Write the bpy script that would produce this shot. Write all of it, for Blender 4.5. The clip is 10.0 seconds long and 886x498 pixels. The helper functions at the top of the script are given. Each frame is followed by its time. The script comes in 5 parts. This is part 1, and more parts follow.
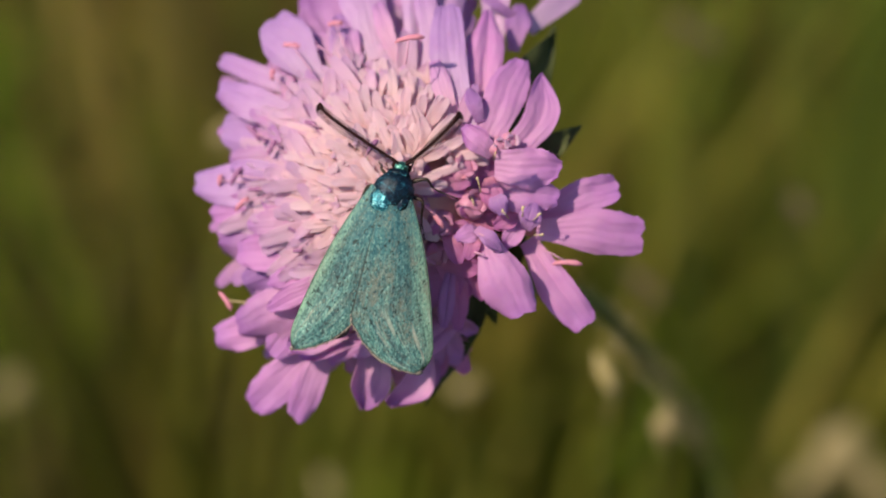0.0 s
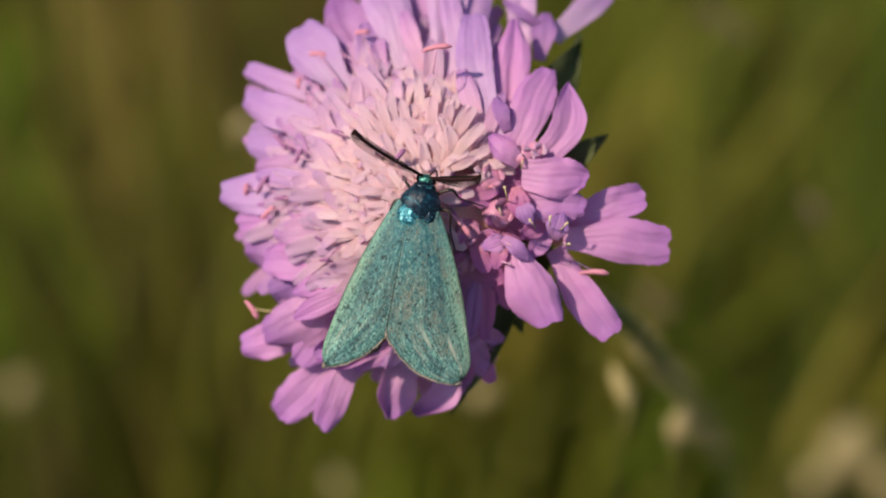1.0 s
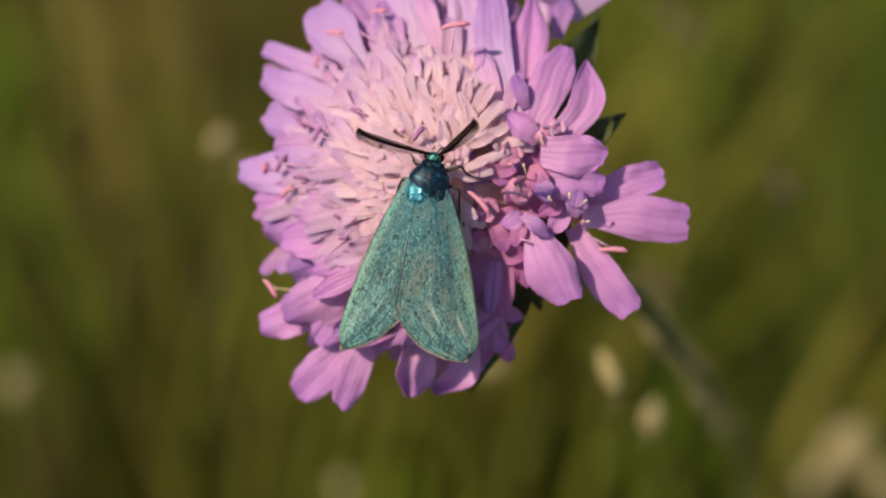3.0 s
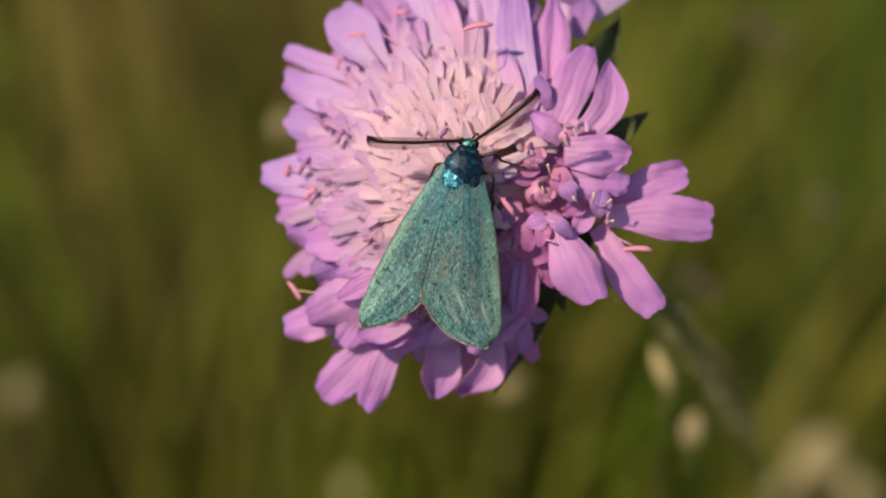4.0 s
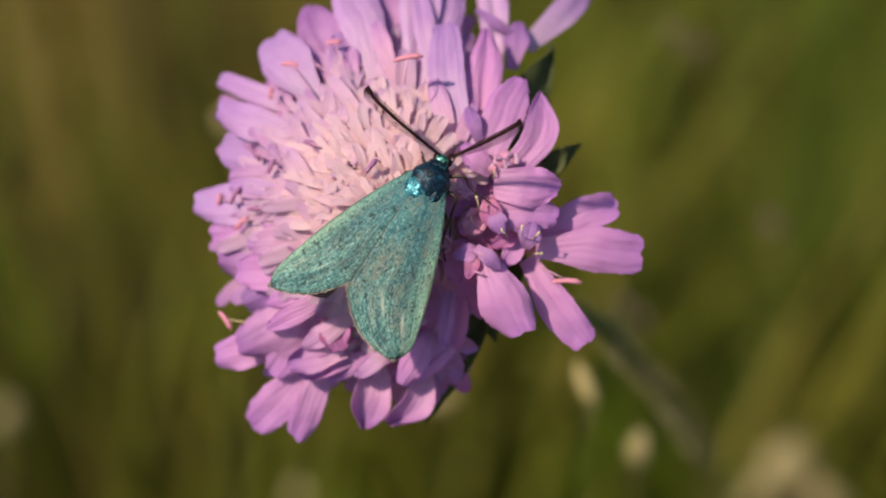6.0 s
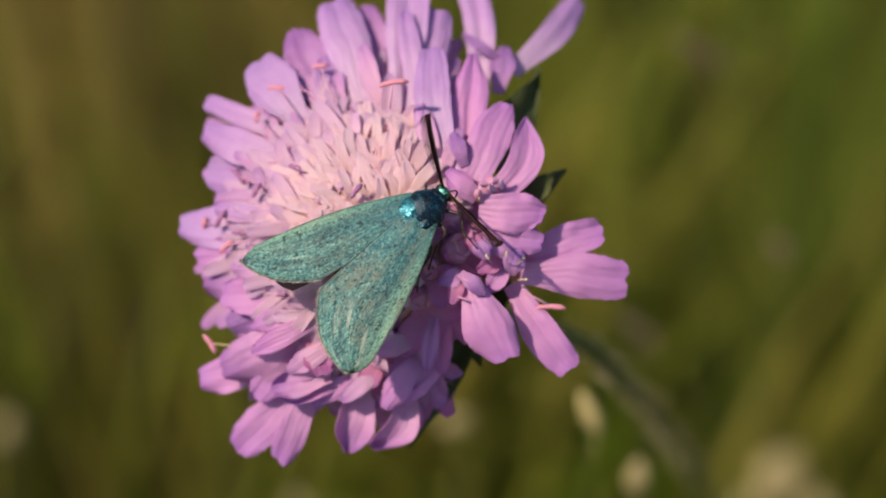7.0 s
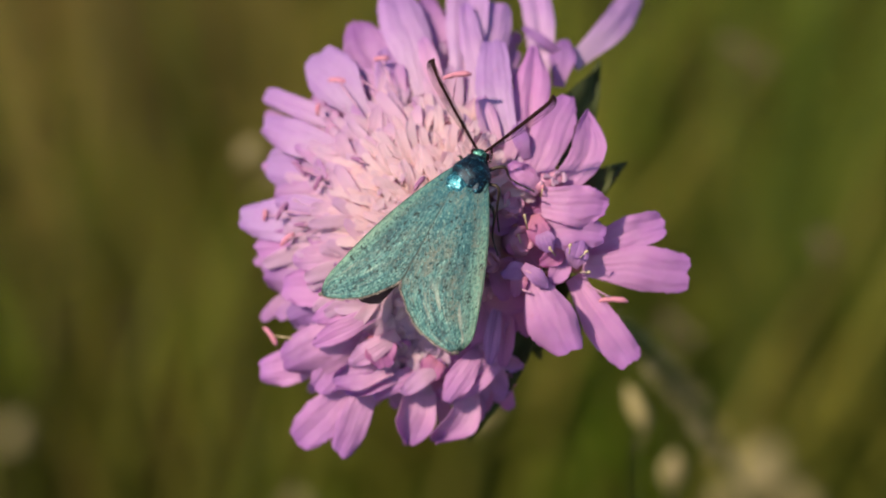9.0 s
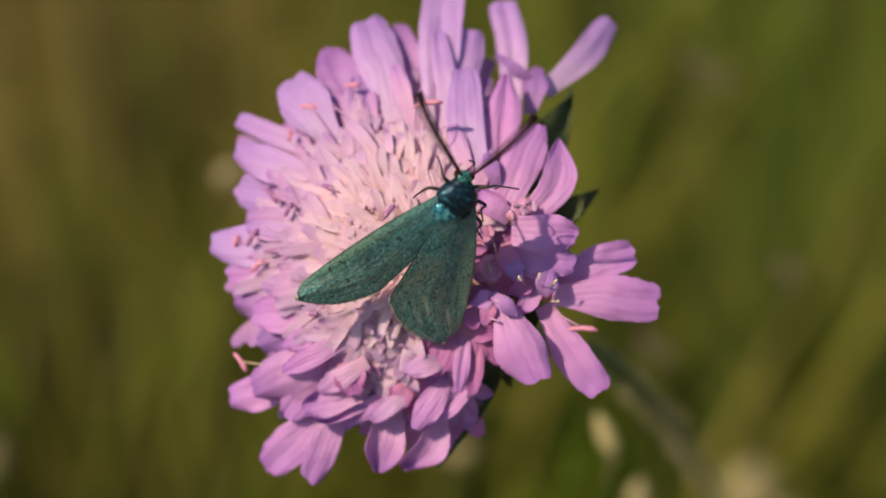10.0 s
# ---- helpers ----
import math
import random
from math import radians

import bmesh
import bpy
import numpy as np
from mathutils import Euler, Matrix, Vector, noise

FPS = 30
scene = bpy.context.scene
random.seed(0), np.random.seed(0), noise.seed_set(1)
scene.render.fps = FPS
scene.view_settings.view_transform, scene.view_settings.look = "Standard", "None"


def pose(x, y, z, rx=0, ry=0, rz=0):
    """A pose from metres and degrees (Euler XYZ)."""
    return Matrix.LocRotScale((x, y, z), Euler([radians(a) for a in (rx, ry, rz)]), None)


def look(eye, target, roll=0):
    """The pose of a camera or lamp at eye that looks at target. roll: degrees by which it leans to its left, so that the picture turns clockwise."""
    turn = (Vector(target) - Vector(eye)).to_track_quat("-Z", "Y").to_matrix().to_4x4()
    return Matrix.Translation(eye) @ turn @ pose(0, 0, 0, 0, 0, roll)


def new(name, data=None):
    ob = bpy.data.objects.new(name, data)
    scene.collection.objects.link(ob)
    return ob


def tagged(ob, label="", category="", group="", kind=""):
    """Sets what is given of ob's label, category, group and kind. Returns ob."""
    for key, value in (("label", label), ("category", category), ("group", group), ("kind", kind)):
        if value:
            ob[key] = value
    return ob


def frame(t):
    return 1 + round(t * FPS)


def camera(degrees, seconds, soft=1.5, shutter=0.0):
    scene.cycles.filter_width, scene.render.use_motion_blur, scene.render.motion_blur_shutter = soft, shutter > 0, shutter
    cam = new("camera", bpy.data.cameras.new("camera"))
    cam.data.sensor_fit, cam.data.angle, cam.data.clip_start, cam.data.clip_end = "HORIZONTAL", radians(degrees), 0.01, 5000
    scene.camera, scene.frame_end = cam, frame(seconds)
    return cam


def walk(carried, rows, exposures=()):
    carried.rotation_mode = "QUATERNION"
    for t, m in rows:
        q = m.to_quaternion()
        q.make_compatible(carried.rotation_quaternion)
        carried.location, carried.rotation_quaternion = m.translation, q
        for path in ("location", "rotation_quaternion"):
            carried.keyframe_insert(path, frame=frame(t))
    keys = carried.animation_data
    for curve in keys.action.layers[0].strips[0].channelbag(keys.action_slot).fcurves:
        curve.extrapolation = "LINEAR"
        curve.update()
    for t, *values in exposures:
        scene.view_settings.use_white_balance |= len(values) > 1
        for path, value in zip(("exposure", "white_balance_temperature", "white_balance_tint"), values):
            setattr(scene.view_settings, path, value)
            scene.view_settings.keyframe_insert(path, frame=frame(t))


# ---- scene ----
# A green forester moth on a scabious head in a summer meadow, filmed from a hand's width away.
MM = 0.001
REACH = 169.4 * MM            # lens to flower head
EYE = Vector((0.0, 0.0, 0.50))
TILT = -36.0                  # the camera looks down by this much


def view(yaw, pitch, roll=0.0):
    """The camera's pose, turned from its middle way by these degrees."""
    return Matrix.Translation(EYE) @ pose(0, 0, 0, 0, 0, yaw) @ pose(0, 0, 0, 90 + TILT + pitch, 0, 0) @ pose(0, 0, 0, 0, 0, roll)


def drift(t):
    """How the hand slowly turns the camera: yaw and pitch in degrees."""
    ts = (0, 0.5, 1, 1.5, 2, 2.5, 3, 3.7, 4.5, 5.0, 5.5, 6.2, 7, 7.5, 8, 8.5, 9, 9.5, 10)
    yaw = (0, 0.15, 0.35, 0.2, 0.05, 0.1, 0.2, -0.3, -0.85, -0.9, -1.45, -1.6, -1.75, -1.95, -1.8, -1.9, -2.0, -2.35, -2.6)
    up = (0, 0.1, 0.05, -0.05, -0.1, 0.1, 0.05, 0.05, 0.05, 0.1, 0.15, 0.6, 0.95, 0.95, 0.85, 0.95, 0.85, 1.3, 1.45)
    return float(np.interp(t, ts, yaw)), float(np.interp(t, ts, up))


cam = camera(22.0, 10.0, soft=1.8)
cam.data.dof.use_dof = True
cam.data.dof.focus_distance = REACH - 7.0 * MM
cam.data.dof.aperture_fstop = 17.0
walk(cam, [(i / 10, view(drift(i / 10)[0], drift(i / 10)[1])) for i in range(101)])

# ---- light ----
SUN_FROM = (view(0, 0).to_3x3() @ Vector((-0.56, 0.42, 0.71))).normalized()
sun_data = bpy.data.lights.new("sun", "SUN")
sun_data.energy, sun_data.angle, sun_data.color = 4.55, radians(0.53), (1.0, 0.85, 0.62)
sun = new("sun", sun_data)
sun.matrix_world = look(SUN_FROM * 3, (0, 0, 0))
world = bpy.data.worlds.new("sky")
scene.world = world
world.use_nodes = True
sky = world.node_tree.nodes.new("ShaderNodeTexSky")
sky.sky_type, sky.sun_disc = "NISHITA", False
sky.sun_elevation = math.asin(SUN_FROM.z)
sky.sun_rotation = math.atan2(SUN_FROM.x, SUN_FROM.y)
back = world.node_tree.nodes["Background"]
world.node_tree.links.new(sky.outputs["Color"], back.inputs["Color"])
back.inputs["Strength"].default_value = 0.108
scene.view_settings.exposure = 0.36


# ---- materials ----
class Mat:
    """A node material in the making."""

    def __init__(self, name, rough=0.6, metal=0.0, spec=0.5):
        self.m = bpy.data.materials.new(name)
        self.m.use_nodes = True
        self.nt = self.m.node_tree
        self.b = self.nt.nodes["Principled BSDF"]
        self.b.inputs["Roughness"].default_value = rough
        self.b.inputs["Metallic"].default_value = metal
        self.b.inputs["Specular IOR Level"].default_value = spec
        self.co = self.nt.nodes.new("ShaderNodeTexCoord")

    def node(self, kind, **inputs):
        n = self.nt.nodes.new(kind)
        for k, v in inputs.items():
            n.inputs[k.replace("_", " ")].default_value = v
        return n

    def link(self, a, b):
        self.nt.links.new(a, b)

    def noise(self, scale, detail=4.0, rough=0.6, space="Object", stretch=None):
        n = self.node("ShaderNodeTexNoise", Scale=scale, Detail=detail, Roughness=rough)
        out = self.co.outputs[space]
        if stretch:
            mp = self.node("ShaderNodeMapping", Scale=stretch)
            self.link(out, mp.inputs["Vector"])
            out = mp.outputs["Vector"]
        self.link(out, n.inputs["Vector"])
        return n.outputs["Fac"]

    def cells(self, scale, stretch):
        """A random value for each small cell."""
        n = self.node("ShaderNodeTexVoronoi", Scale=scale)
        mp = self.node("ShaderNodeMapping", Scale=stretch)
        self.link(self.co.outputs["Object"], mp.inputs["Vector"])
        self.link(mp.outputs["Vector"], n.inputs["Vector"])
        sp = self.nt.nodes.new("ShaderNodeSeparateXYZ")
        self.link(n.outputs["Color"], sp.inputs[0])
        return sp.outputs["X"]

    def ramp(self, fac, stops):
        r = self.nt.nodes.new("ShaderNodeValToRGB")
        el = r.color_ramp.elements
        while len(el) < len(stops):
            el.new(0.5)
        for e, (p, c) in zip(el, stops):
            e.position, e.color = p, (*c, 1)
        self.link(fac, r.inputs["Fac"])
        return r.outputs["Color"]

    def mix(self, fac, a, b, how="MIX"):
        n = self.nt.nodes.new("ShaderNodeMix")
        n.data_type, n.blend_type = "RGBA", how
        if isinstance(fac, float):
            n.inputs[0].default_value = fac
        else:
            self.link(fac, n.inputs[0])
        for sock, v in ((n.inputs[6], a), (n.inputs[7], b)):
            if isinstance(v, tuple):
                sock.default_value = (*v, 1)
            else:
                self.link(v, sock)
        return n.outputs[2]

    def math(self, op, a, b=0.0):
        n = self.nt.nodes.new("ShaderNodeMath")
        n.operation = op
        for sock, v in ((n.inputs[0], a), (n.inputs[1], b)):
            if isinstance(v, (int, float)):
                sock.default_value = v
            else:
                self.link(v, sock)
        return n.outputs[0]

    def uv(self):
        s = self.nt.nodes.new("ShaderNodeSeparateXYZ")
        self.link(self.co.outputs["UV"], s.inputs[0])
        return s.outputs["X"], s.outputs["Y"]

    def chance(self):
        return self.nt.nodes.new("ShaderNodeObjectInfo").outputs["Random"]

    def color(self, c):
        self.link(c, self.b.inputs["Base Color"])
        return self

    def bump(self, height, strength, distance):
        n = self.node("ShaderNodeBump", Strength=strength, Distance=distance)
        self.link(height, n.inputs["Height"])
        self.link(n.outputs["Normal"], self.b.inputs["Normal"])
        return self

    def thin(self, color, amount):
        """Lets light through, as petals and leaves do."""
        t = self.nt.nodes.new("ShaderNodeBsdfTranslucent")
        self.link(color, t.inputs["Color"])
        mx = self.nt.nodes.new("ShaderNodeMixShader")
        mx.inputs[0].default_value = amount
        self.link(self.b.outputs[0], mx.inputs[1])
        self.link(t.outputs[0], mx.inputs[2])
        self.link(mx.outputs[0], self.nt.nodes["Material Output"].inputs["Surface"])
        return self


def petal_material(name, pale, main, rim, through_light=0.44, sap=(0.86, 0.50, 0.78), ends=1.0):
    k = Mat(name, 0.55, 0.0, 0.25)
    u, v = k.uv()
    grad = k.ramp(k.math("ADD", u, k.math("MULTIPLY", k.math("SUBTRACT", k.noise(300, 3), 0.5), 0.35)),
                  [(0.0, pale), (0.55 * ends, main), (0.8 * ends, tuple((a + b) / 2 for a, b in zip(main, rim))), (ends, rim)])
    grain = k.noise(900, 5, 0.7)
    veins = k.math("SINE", k.math("ADD", k.math("MULTIPLY", v, 34.0), k.math("MULTIPLY", k.noise(260, 2), 14.0)))
    c = k.mix(k.math("MULTIPLY", k.math("ADD", veins, 1.0), k.math("MULTIPLY", k.noise(500, 3), 0.08)), grad, rim)
    c = k.mix(k.ramp(k.noise(620, 4, 0.65), [(0.45, (0, 0, 0)), (0.68, (0.20, 0.20, 0.20))]), c, rim)
    c = k.mix(k.ramp(k.noise(1500, 2, 0.5), [(0.68, (0, 0, 0)), (0.74, (0.2, 0.2, 0.2))]), c, (0.50, 0.13, 0.30))
    edge = k.ramp(k.math("ABSOLUTE", k.math("SUBTRACT", v, 0.5)), [(0.40, (0, 0, 0)), (0.5, (0.35, 0.35, 0.35))])
    c = k.mix(k.math("MULTIPLY", edge, u), c, rim)
    tone = k.ramp(k.chance(), [(0.0, (0.88, 0.86, 0.92)), (0.5, (1.0, 0.95, 0.97)), (1.0, (1.0, 1.0, 1.0))])
    c = k.mix(1.0, c, tone, "MULTIPLY")
    c = k.mix(k.math("MULTIPLY", grain, 0.19), c, (0.95, 0.85, 0.95))
    k.color(c)
    k.bump(k.math("ADD", k.math("MULTIPLY", veins, 0.10), k.noise(420, 5, 0.62)), 0.65, 0.00022)
    return k.thin(k.mix(0.35, c, sap), through_light).m


LILAC = petal_material("lilac petal", (0.68, 0.48, 0.66), (0.515, 0.282, 0.605), (0.365, 0.168, 0.535), 0.44, (0.80, 0.50, 0.83))
VIOLET = petal_material("violet petal", (0.50, 0.23, 0.52), (0.36, 0.145, 0.47), (0.26, 0.09, 0.40), 0.44, (0.72, 0.34, 0.74))
PEACH = petal_material("peach inner petal", (0.90, 0.68, 0.66), (0.91, 0.735, 0.785), (0.82, 0.645, 0.775), 0.62, (0.96, 0.74, 0.76))
BLUSH = petal_material("blush inner petal", (0.85, 0.63, 0.68), (0.81, 0.605, 0.755), (0.65, 0.435, 0.70), 0.60, (0.92, 0.67, 0.80))
# deep magenta carries the shade beside and under the moth in its colour
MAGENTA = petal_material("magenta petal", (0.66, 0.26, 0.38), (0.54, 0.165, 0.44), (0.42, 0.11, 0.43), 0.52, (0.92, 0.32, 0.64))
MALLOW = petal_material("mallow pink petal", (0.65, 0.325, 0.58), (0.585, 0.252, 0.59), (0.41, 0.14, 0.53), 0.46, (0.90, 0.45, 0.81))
PLUM = petal_material("plum rimmed petal", (0.62, 0.34, 0.56), (0.50, 0.23, 0.54), (0.27, 0.07, 0.37), 0.42, (0.80, 0.38, 0.74), 0.9)
RIMMED = petal_material("pink petal with a plum rim", (0.66, 0.38, 0.58), (0.60, 0.29, 0.57), (0.30, 0.09, 0.40), 0.44, (0.86, 0.44, 0.78), 0.86)
ROSE = petal_material("rose petal", (0.76, 0.49, 0.60), (0.66, 0.37, 0.64), (0.48, 0.22, 0.58), 0.52, (0.90, 0.50, 0.80))


def plain_material(name, lo, hi, scale, rough=0.6, bump=0.3, depth=0.0001, thin=0.0, spec=0.4):
    k = Mat(name, rough, 0.0, spec)
    c = k.ramp(k.noise(scale, 6, 0.65), [(0.3, lo), (0.7, hi)])
    c = k.mix(k.math("MULTIPLY", k.noise(scale * 0.22, 2), 0.5), c, lo)
    k.color(c).bump(k.noise(scale * 2, 4), bump, depth)
    if thin:
        k.thin(c, thin)
    return k.m


BRACT = plain_material("green bract", (0.035, 0.045, 0.012), (0.085, 0.10, 0.026), 500, 0.75, thin=0.2)
STALK = plain_material("hairy green stalk", (0.075, 0.085, 0.03), (0.15, 0.165, 0.06), 700, 0.9, 0.6, thin=0.0, spec=0.1)
BUD = plain_material("pink bud", (0.45, 0.17, 0.31), (0.60, 0.29, 0.44), 600, 0.45, thin=0.15)
BASE = plain_material("pale floret base", (0.70, 0.36, 0.32), (0.84, 0.55, 0.46), 700, 0.6, thin=0.2)
PITH = plain_material("rosy floret eye", (0.52, 0.22, 0.24), (0.68, 0.38, 0.32), 700, 0.35, thin=0.25)
LEG = plain_material("brown leg", (0.014, 0.009, 0.008), (0.065, 0.042, 0.034), 1800, 0.5, spec=0.3)
ANTHER = plain_material("salmon anther", (0.46, 0.15, 0.24), (0.56, 0.24, 0.32), 1500, 0.6)
DUSK = plain_material("mauve anther", (0.22, 0.08, 0.20), (0.36, 0.14, 0.32), 1500, 0.6)
THREAD = plain_material("pink thread", (0.56, 0.27, 0.46), (0.72, 0.42, 0.58), 900, 0.5, thin=0.2)
CREAM = plain_material("cream thread", (0.50, 0.38, 0.22), (0.72, 0.60, 0.42), 900, 0.5, thin=0.2)
BLACK = plain_material("black chitin", (0.010, 0.004, 0.005), (0.040, 0.016, 0.017), 1500, 0.75, spec=0.06)
COMB = plain_material("dusky antenna teeth", (0.014, 0.008, 0.008), (0.045, 0.028, 0.028), 1500, 0.8, spec=0.05)
SMOKE = plain_material("brown hind wing", (0.09, 0.04, 0.04), (0.17, 0.085, 0.08), 1200, 0.55, thin=0.1)


def wing_material(name, wear):
    """Teal metallic scales, each with its own tone: greener along the fore edge, bluer at the root, rubbed to brown in the middle, peppered dark."""
    k = Mat(name, 0.42, 0.52, 0.5)
    k.b.inputs["Coat Weight"].default_value = 0.07
    k.b.inputs["Coat Roughness"].default_value = 0.40
    u, v = k.uv()
    white, none = (1, 1, 1), (0, 0, 0)

    def grey(x):
        return (x, x, x)
    scales = k.cells(9000, (1.0, 0.6, 1.0))
    coarse = k.cells(5200, (1.0, 0.6, 1.0))
    fine = k.noise(5200, 3, 0.7)
    c = k.ramp(scales, [(0.0, (0.019, 0.070, 0.077)), (0.35, (0.045, 0.130, 0.134)), (0.7, (0.085, 0.192, 0.184)), (1.0, (0.150, 0.265, 0.243))])
    c = k.mix(1.0, c, k.ramp(k.noise(1.0, 3, 0.6, "UV", (1.6, 10, 1)), [(0.34, (0.42, 0.54, 0.64)), (0.52, white), (0.68, (1.42, 1.32, 1.2))]), "MULTIPLY")
    c = k.mix(1.0, c, k.ramp(fine, [(0.3, grey(0.78)), (0.7, grey(1.16))]), "MULTIPLY")
    c = k.mix(1.0, c, k.ramp(k.noise(1.0, 3, 0.65, "UV", (7, 46, 1)), [(0.3, grey(0.66)), (0.5, white), (0.7, grey(1.22))]), "MULTIPLY")
    c = k.mix(1.0, c, k.ramp(u, [(0.0, grey(0.86)), (0.5, grey(0.94)), (0.85, (1.22, 1.17, 1.10))]), "MULTIPLY")
    c = k.mix(1.0, c, k.ramp(k.noise(1900, 4, 0.7, "Object", (1.0, 0.55, 1.0)), [(0.34, (0.66, 0.70, 0.74)), (0.50, white), (0.66, (1.30, 1.26, 1.22))]), "MULTIPLY")
    c = k.mix(1.0, c, (1.15, 1.22, 1.25), "MULTIPLY")
    # the fore edge, the root, a dark streak behind the fore edge
    c = k.mix(k.math("MULTIPLY", k.ramp(v, [(0.0, grey(0.85)), (0.10, grey(0.6)), (0.26, none)]), k.ramp(scales, [(0.1, grey(0.5)), (0.6, white)])), c, (0.23, 0.40, 0.285))
    c = k.mix(k.math("MULTIPLY", k.ramp(u, [(0.0, grey(0.95)), (0.12, grey(0.7)), (0.45, none)]), k.ramp(scales, [(0.2, white), (0.9, grey(0.45))])), c, (0.014, 0.125, 0.165))
    dark_streak = k.math("MULTIPLY", k.ramp(v, [(0.20, none), (0.27, grey(0.75)), (0.36, none)]), k.math("MULTIPLY", k.ramp(u, [(0.05, none), (0.2, white), (0.6, white), (0.8, none)]), k.ramp(fine, [(0.38, grey(0.3)), (0.6, white)])))
    c = k.mix(dark_streak, c, (0.016, 0.07, 0.078))
    # rubbed places
    patch = k.ramp(k.noise(1.0, 4, 0.65, "UV", (3.1, 4.3, 1)), [(0.42, none), (0.60, white)])
    rub = k.math("MULTIPLY", patch, k.ramp(coarse, [(0.25, grey(0.1)), (0.75, grey(0.85))]))
    c = k.mix(k.math("MULTIPLY", rub, wear), c, (0.165, 0.18, 0.15))
    c = k.mix(k.math("MULTIPLY", k.ramp(fine, [(0.54, none), (0.66, grey(0.6))]), k.math("MULTIPLY", patch, 0.8)), c, (0.16, 0.10, 0.05))
    # veins, dark when the scales on them are lost
    vein = k.math("ABSOLUTE", k.math("SINE", k.math("ADD", k.math("MULTIPLY", v, 12.5), k.math("MULTIPLY", k.noise(1.0, 2, 0.5, "UV", (2, 2, 1)), 2.2))))
    lost = k.math("MULTIPLY", k.ramp(vein, [(0.0, white), (0.16, none)]), k.ramp(k.noise(1.0, 4, 0.7, "UV", (16, 10, 1)), [(0.46, none), (0.62, grey(0.85))]))
    c = k.mix(lost, c, (0.018, 0.055, 0.058))
    # pepper
    zone = k.ramp(k.noise(1.0, 3, 0.6, "UV", (4.2, 3.1, 1)), [(0.36, grey(0.25)), (0.58, white)])
    speck = k.ramp(k.noise(5400, 3, 0.75, "Object", (1.0, 0.5, 1.0)), [(0.56, none), (0.66, grey(0.7))])
    c = k.mix(k.math("MULTIPLY", speck, zone), c, (0.012, 0.032, 0.032))
    c = k.mix(k.ramp(k.noise(2900, 2, 0.5, "Object", (1.0, 0.7, 1.0)), [(0.645, none), (0.675, grey(0.9))]), c, (0.012, 0.028, 0.028))
    # glint: the sparkle of single scales, painted as pale specks
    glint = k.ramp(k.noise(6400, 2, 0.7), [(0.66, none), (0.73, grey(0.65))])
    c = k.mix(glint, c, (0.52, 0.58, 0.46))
    scratch = k.math("MULTIPLY", k.ramp(k.noise(1.0, 3, 0.6, "UV", (2.4, 5.5, 1)), [(0.55, none), (0.66, white)]), k.ramp(u, [(0.55, none), (0.7, white), (0.92, white), (0.97, none)]))
    c = k.mix(k.math("MULTIPLY", scratch, wear * 0.75), c, (0.46, 0.46, 0.38))
    # the dark hem
    c = k.mix(k.ramp(v, [(0.965, none), (0.992, grey(0.9))]), c, (0.02, 0.03, 0.03))
    c = k.mix(k.ramp(v, [(0.012, grey(0.85)), (0.034, none)]), c, (0.03, 0.05, 0.04))
    c = k.mix(k.ramp(u, [(0.965, none), (0.99, grey(0.9))]), c, (0.02, 0.03, 0.03))
    k.color(c)
    k.bump(k.math("ADD", k.math("MULTIPLY", scales, 0.25), k.math("MULTIPLY", k.noise(3000, 6, 0.8, "Object", (1.0, 0.4, 1.0)), 0.9)), 0.9, 0.00016)
    return k.m


def fur_material(name, low, high, shine, cut):
    """Glittering scales: dark ones with metallic ones strewn among them, whose glints are put into the colour."""
    k = Mat(name, 0.30, 0.55, 0.5)
    lump = k.noise(2400, 6, 0.85)
    grain = k.noise(9000, 4, 0.85)
    mixed = k.math("ADD", k.math("MULTIPLY", lump, 0.55), k.math("MULTIPLY", grain, 0.45))
    c = k.ramp(mixed, [(cut - 0.06, low), (cut, high), (cut + 0.07, shine)])
    k.color(c)
    k.bump(k.math("ADD", k.math("MULTIPLY", lump, 0.6), grain), 0.8, 0.00003)
    return k.m


WING = wing_material("teal wing scales", 0.4)
WORN = wing_material("worn teal wing scales", 0.9)
FUR = fur_material("blue-green thorax scales", (0.003, 0.010, 0.022), (0.008, 0.055, 0.10), (0.16, 0.66, 0.76), 0.56)
TEGULA = fur_material("turquoise shoulder scales", (0.005, 0.04, 0.07), (0.03, 0.28, 0.37), (0.42, 0.88, 0.92), 0.525)
GREEN = fur_material("green head scales", (0.004, 0.02, 0.02), (0.03, 0.22, 0.18), (0.40, 0.80, 0.66), 0.52)
FRINGE = plain_material("ragged wing fringe", (0.03, 0.04, 0.04), (0.60, 0.48, 0.42), 2600, 0.7)


# ---- mesh helpers ----
def part(name, bm, material, parent, label=""):
    me = bpy.data.meshes.new(name)
    bmesh.ops.recalc_face_normals(bm, faces=bm.faces)
    bm.to_mesh(me)
    bm.free()
    for p in me.polygons:
        p.use_smooth = True
    me.materials.append(material)
    ob = new(name, me)
    if parent:
        ob.parent = parent
    return tagged(ob, label)


